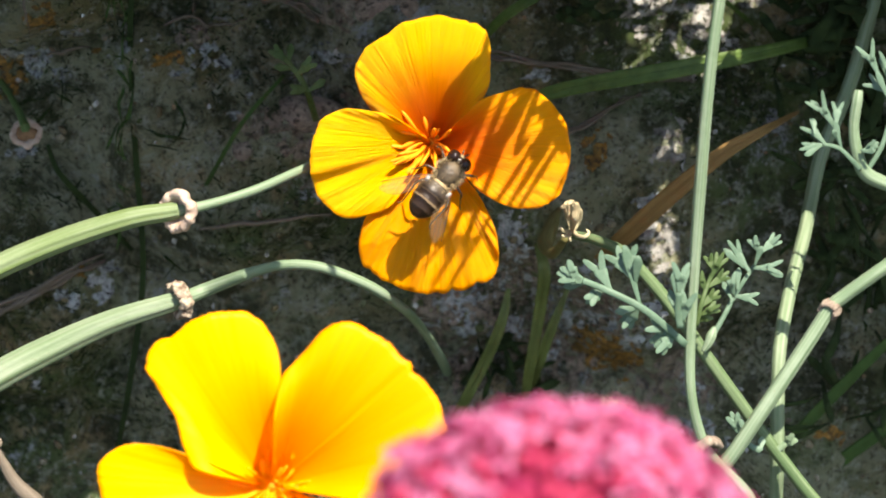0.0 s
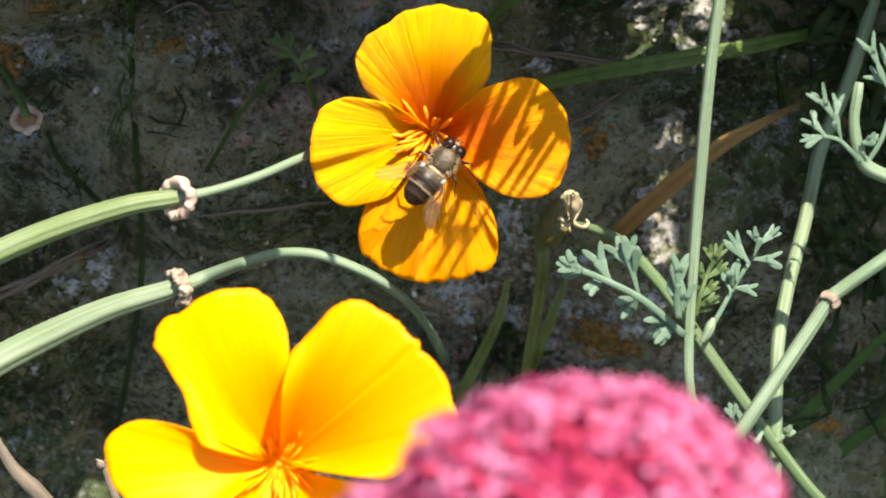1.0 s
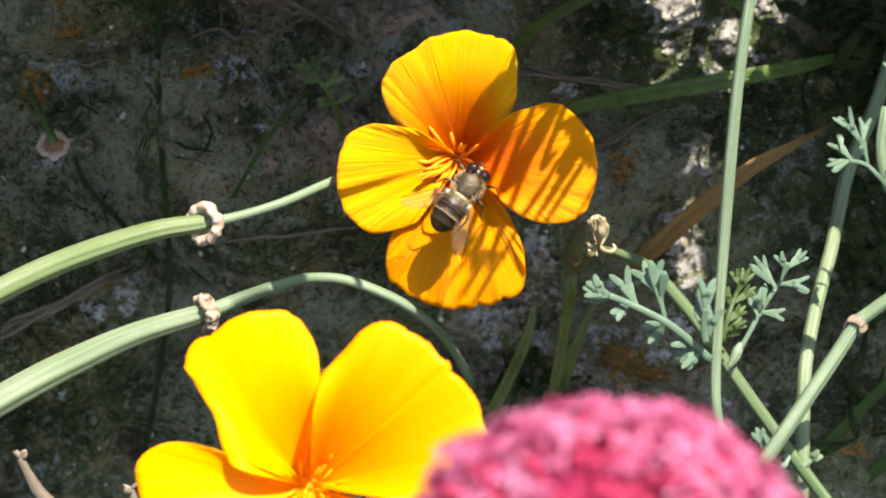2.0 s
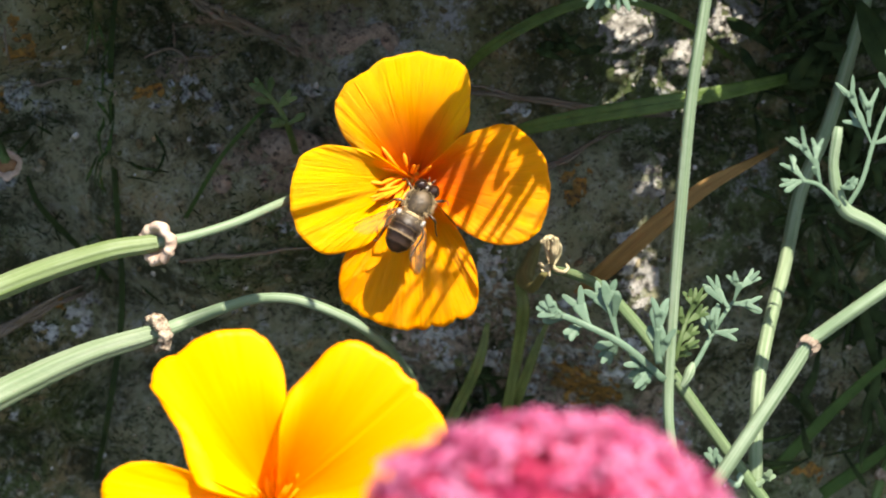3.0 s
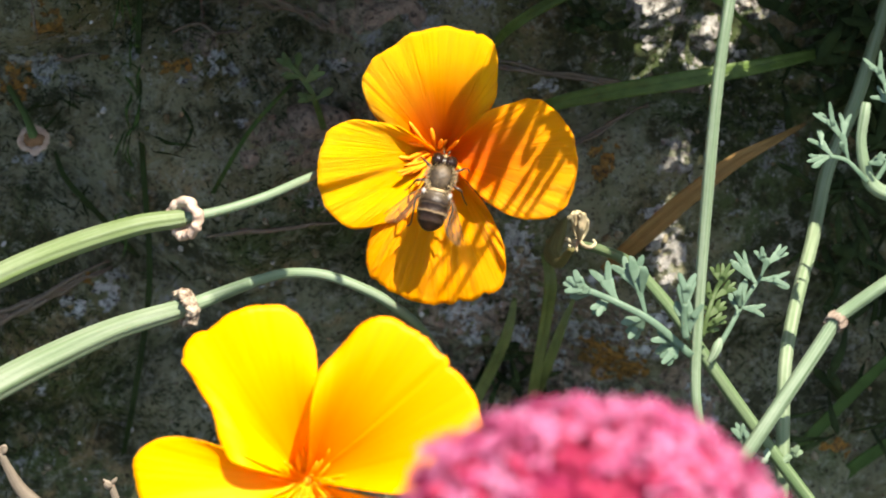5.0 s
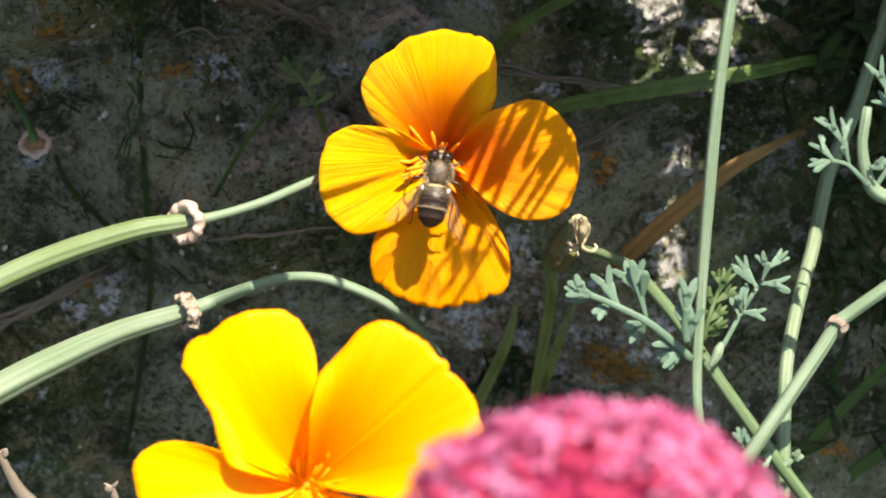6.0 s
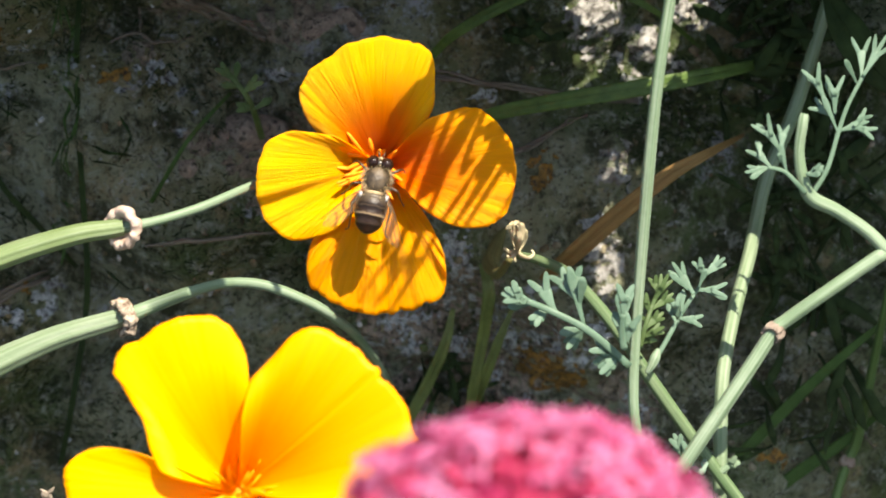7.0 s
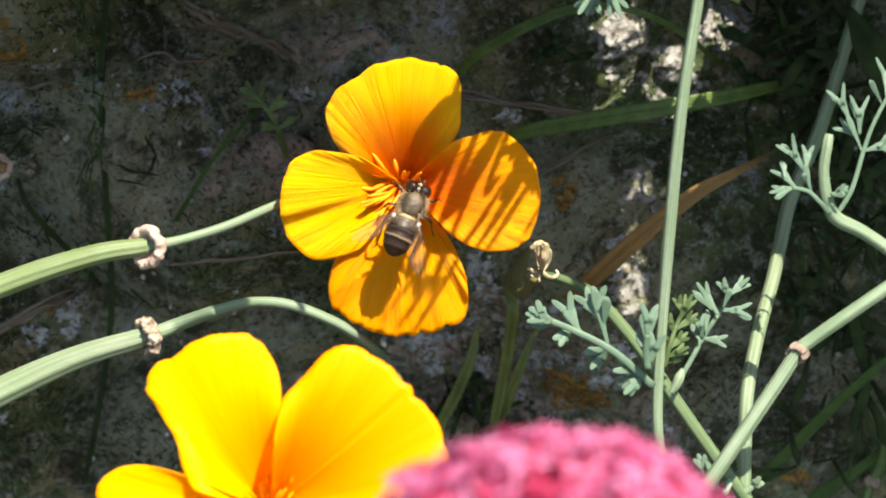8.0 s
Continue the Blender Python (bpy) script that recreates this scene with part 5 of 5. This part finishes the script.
# ---- the fly ----
def fly():
    """A drone fly in metres about its own waist: head along y, back along z."""
    mm = 0.001
    top = thing("hoverfly", (0, 0, 0), "brown banded drone fly feeding on the orange poppy", "insect")

    def blob(name, at, radii, material, parent=top, label="", rough=0.0, seg=24, rings=14, turn=None):
        bm = bmesh.new()
        ball(bm, [a * mm for a in at], [r * mm for r in radii], turn, seg, rings, rough, 1500)
        return part(name, bm, material, parent, label)

    blob("thorax", (0, 1.65, 0), (2.5, 2.85, 2.2), FLY_GREY, label="tan-grey furry thorax", rough=0.06)
    blob("scutellum", (0, -0.75, 0.75), (1.7, 0.6, 0.95), FLY_FUR, label="tan furry shield behind the thorax", rough=0.1)
    rnd = random.Random(21)
    bm = bmesh.new()
    for k in range(620):
        z = rnd.uniform(-0.2, 0.62)
        t = rnd.uniform(0, 2 * math.pi)
        d = Vector((math.sqrt(1 - z * z) * math.cos(t), math.sqrt(1 - z * z) * math.sin(t), z))
        p = Vector((d.x * 2.55, 1.75 + d.y * 2.5, d.z * 2.25))
        if rnd.random() < 0.2:
            p = Vector((d.x * 1.7, -0.75 + d.y * 0.8, 0.85 + d.z * 0.95))
        n = (d + Vector((rnd.uniform(-0.5, 0.5), rnd.uniform(-0.7, 0.2), rnd.uniform(-0.2, 0.4)))).normalized() * rnd.uniform(0.6, 1.15)
        tube(bm, [(*(p * mm), 0.055 * mm), (*((p + n * 0.6) * mm), 0.04 * mm), (*((p + n) * mm), 0.008 * mm)], 4)
    part("fur", bm, FLY_FUR, top, "short tan fur")["kind"] = "stuff"
    head = blob("head", (0, 4.6, -0.3), (2.1, 1.1, 1.7), FLY_DARK)
    for s in (-1, 1):
        blob("eye", (s * 1.28, 4.7, 0.15), (1.38, 1.3, 1.75), FLY_EYE, head, "glossy dark brown eye")
    blob("face", (0, 5.55, -0.2), (0.75, 0.5, 0.9), FLY_FUR, head, "pale furry face")
    for s in (-1, 1):
        bm = bmesh.new()
        tube(bm, [(s * 0.25 * mm, 5.8 * mm, 0.4 * mm, 0.15 * mm), (s * 0.5 * mm, 6.4 * mm, 0.5 * mm, 0.2 * mm), (s * 0.7 * mm, 6.8 * mm, 0.3 * mm, 0.1 * mm)], 7)
        part("antenna", bm, FLY_LEG, head)
    y0, y1 = -0.6, -8.0
    prof = [(0.0, 2.2), (0.12, 2.85), (0.3, 3.1), (0.5, 3.05), (0.68, 2.75), (0.84, 2.2), (0.95, 1.35), (1.0, 0.3)]
    fine = curve(prof, 8)
    bm = bmesh.new()
    tube(bm, [(0, (y0 + (y1 - y0) * t) * mm, -0.2 * mm, (r + 0.07 * math.sin(t * 26)) * mm) for t, r in fine], 32, flat=0.74, flat_axis=Vector((0, 0, 1)))
    belly = part("abdomen", bm, FLY_BELLY, top, "dark glossy abdomen with thin tan bands")
    for s in (-1, 1):
        blob("wing_scale", (s * 2.55, -1.3, 0.75), (0.5, 0.7, 0.6), FLY_PALE, top, "shiny pale scale at the wing root", 0.1)
        bm = bmesh.new()
        rows = []
        for t, lead, trail in ((0, 0.25, -0.3), (0.15, 0.5, -0.8), (0.4, 0.75, -1.9), (0.65, 0.75, -2.3), (0.85, 0.5, -1.8), (0.97, 0.05, -0.9), (1.0, -0.3, -0.5)):
            base = Vector((s * 2.0, -0.3, 1.1))
            along = Vector((0.47, -0.88, -0.05)) if s > 0 else Vector((-0.66, -0.75, -0.05))
            across = Vector((0.88, 0.47, 0.0)) if s > 0 else Vector((-0.75, 0.66, 0.0))
            p = base + along * (10.2 * t)
            rows.append([bm.verts.new((p + across * (lead + (trail - lead) * k / 4) + Vector((0, 0, 0.25 * math.sin(k * 1.3 + 5 * t)))) * mm) for k in range(5)])
        for r0, r1 in zip(rows, rows[1:]):
            for k in range(4):
                bm.faces.new((r0[k], r0[k + 1], r1[k + 1], r1[k]))
        bmesh.ops.recalc_face_normals(bm, faces=bm.faces)
        bmesh.ops.solidify(bm, geom=bm.faces[:], thickness=0.00003)
        wing = part("wing", bm, WING, top, "clear veined wing")
        for lead, stop in ((0.75, 0.95), (-0.2, 0.98), (-1.0, 0.9), (-2.0, 0.75)):
            bm = bmesh.new()
            tube(bm, [(*((base + along * (10.2 * t) + across * (lead * min(1.0, 2.5 * t + 0.15))) * mm + Vector((0, 0, 0.00012))), (0.07 if lead > 0.5 else 0.03) * mm) for t in (0, 0.15, 0.3, 0.45, 0.6, 0.75, stop)], 5)
            part("vein", bm, FLY_LEG, wing)
        for j, (hy, kx, ky, fx, fy, fz) in enumerate(((3.0, 3.6, 4.2, 4.6, 5.2, -4.6), (1.2, 4.2, 0.6, 5.6, -0.6, -5.2), (-0.3, 3.6, -2.6, 3.6, -6.6, -6.0))):
            bm = bmesh.new()
            tube(bm, [tuple(c * mm for c in q) for q in curve([(s * 1.5, hy, -1.3, 0.28), (s * kx, ky, -0.9, 0.26), (s * (kx + fx) / 2, (ky + fy) / 2, fz * 0.55, 0.19), (s * fx, fy, fz, 0.13), (s * (fx + 0.6), fy - 0.5, fz - 0.3, 0.1)], 5)], 8)
            part("leg", bm, FLY_LEG, top)
    return top


drone_fly = fly()
# drone flies are slim
for ob in drone_fly.children_recursive:
    for v in ob.data.vertices:
        v.co.x *= 0.92


# ---- what moves ----
def sway(ob, rows, w):
    """Keys a plant's sway: seconds and chart shifts (x, y) and a turn in degrees about its flower."""
    rest = ob.matrix_basis.copy()
    return [(t, Matrix.Translation(RIGHT * size(dx, w) - UPWARD * size(dy, w)) @ rest) for t, dx, dy in rows]


def fly_pose(x, y, heading, w=1.0, pitch=8.0):
    """The fly on the chart by its head, leaning clockwise by heading degrees."""
    t = radians(heading)
    return facing(site(x - 52 * math.sin(t), y + 52 * math.cos(t), w)) @ pose(0, 0, 0, 0, 0, -heading) @ pose(0, 0, 0, -pitch, 0, 0)


def motions():
    heart = Matrix.Translation(site(775, 335, -17))
    walk(main_poppy, [(t, Matrix.Translation(-UPWARD * size(dy)) @ heart @ Matrix.Rotation(radians(turn), 4, -FORWARD) @ heart.inverted() @ main_poppy.matrix_basis.copy()) for t, dy, turn in (
        (0.0, -0.5, 0.0), (1.2, 0, 0.0), (2.3, 2.5, 0.4), (3.5, 4, 0.2), (4.7, 3, 0.0), (5.8, 2, 2.0), (6.0, 1.2, 2.0), (6.5, 0.5, 1.2), (7.0, 2.5, 1.5), (7.5, 4.5, 0.8), (8.0, 6, 0.3))])
    walk(front_poppy, sway(front_poppy, [
        (0.0, -46, 19.5), (0.5, -47, 11.5), (1.0, -29, 1.5), (1.2, -51, 19), (2.3, -8.5, -12.5), (2.5, -2.5, -14), (3.0, 0.7, -6), (3.5, 0, 0), (4.0, 10, -10.5),
        (4.5, 3.5, 0.2), (4.7, 7.5, -3.5), (5.8, 8.5, -6), (6.0, 6, -4.3), (6.5, 0.2, -1.8), (7.0, -3.5, -3.5), (7.5, 7, -4.5), (8.0, 11.5, -6)], 66))
    walk(valerian, sway(valerian, [
        (0.0, -22, 31), (0.5, -34, 34), (1.0, 34, 8), (1.2, 33, 11), (2.3, 20, -10), (2.5, 16, -26), (3.0, 6, -9), (3.5, 16, -1), (4.0, 42, -33),
        (4.5, 12, 34), (4.7, 22, 9), (5.8, 36, 13.5), (6.0, 34, 7), (6.5, 29, 13.5), (7.0, 30, 11), (7.5, 36, 9.5), (8.0, 42, 9.5)], 260))
    walk(drone_fly, [
        (0.0, fly_pose(822, 360, 40)), (0.5, fly_pose(817, 356, 38)), (1.0, fly_pose(813, 356.5, 40)), (1.2, fly_pose(813, 359, 39.5)),
        (2.3, fly_pose(806, 354, 36)), (2.5, fly_pose(804.8, 352.5, 35)), (3.0, fly_pose(800, 348.3, 29)), (3.5, fly_pose(798, 345, 24)),
        (4.0, fly_pose(792.7, 341.3, 21)), (4.5, fly_pose(797, 342.3, 23)), (4.7, fly_pose(787, 345, 18)), (5.8, fly_pose(775.5, 336, 10)),
        (6.0, fly_pose(771.5, 328.2, 9)), (6.5, fly_pose(772.5, 328.5, 11)), (7.0, fly_pose(775.5, 329.5, 11)), (7.5, fly_pose(787, 331.5, 16)), (8.0, fly_pose(801.5, 341, 22))])


motions()
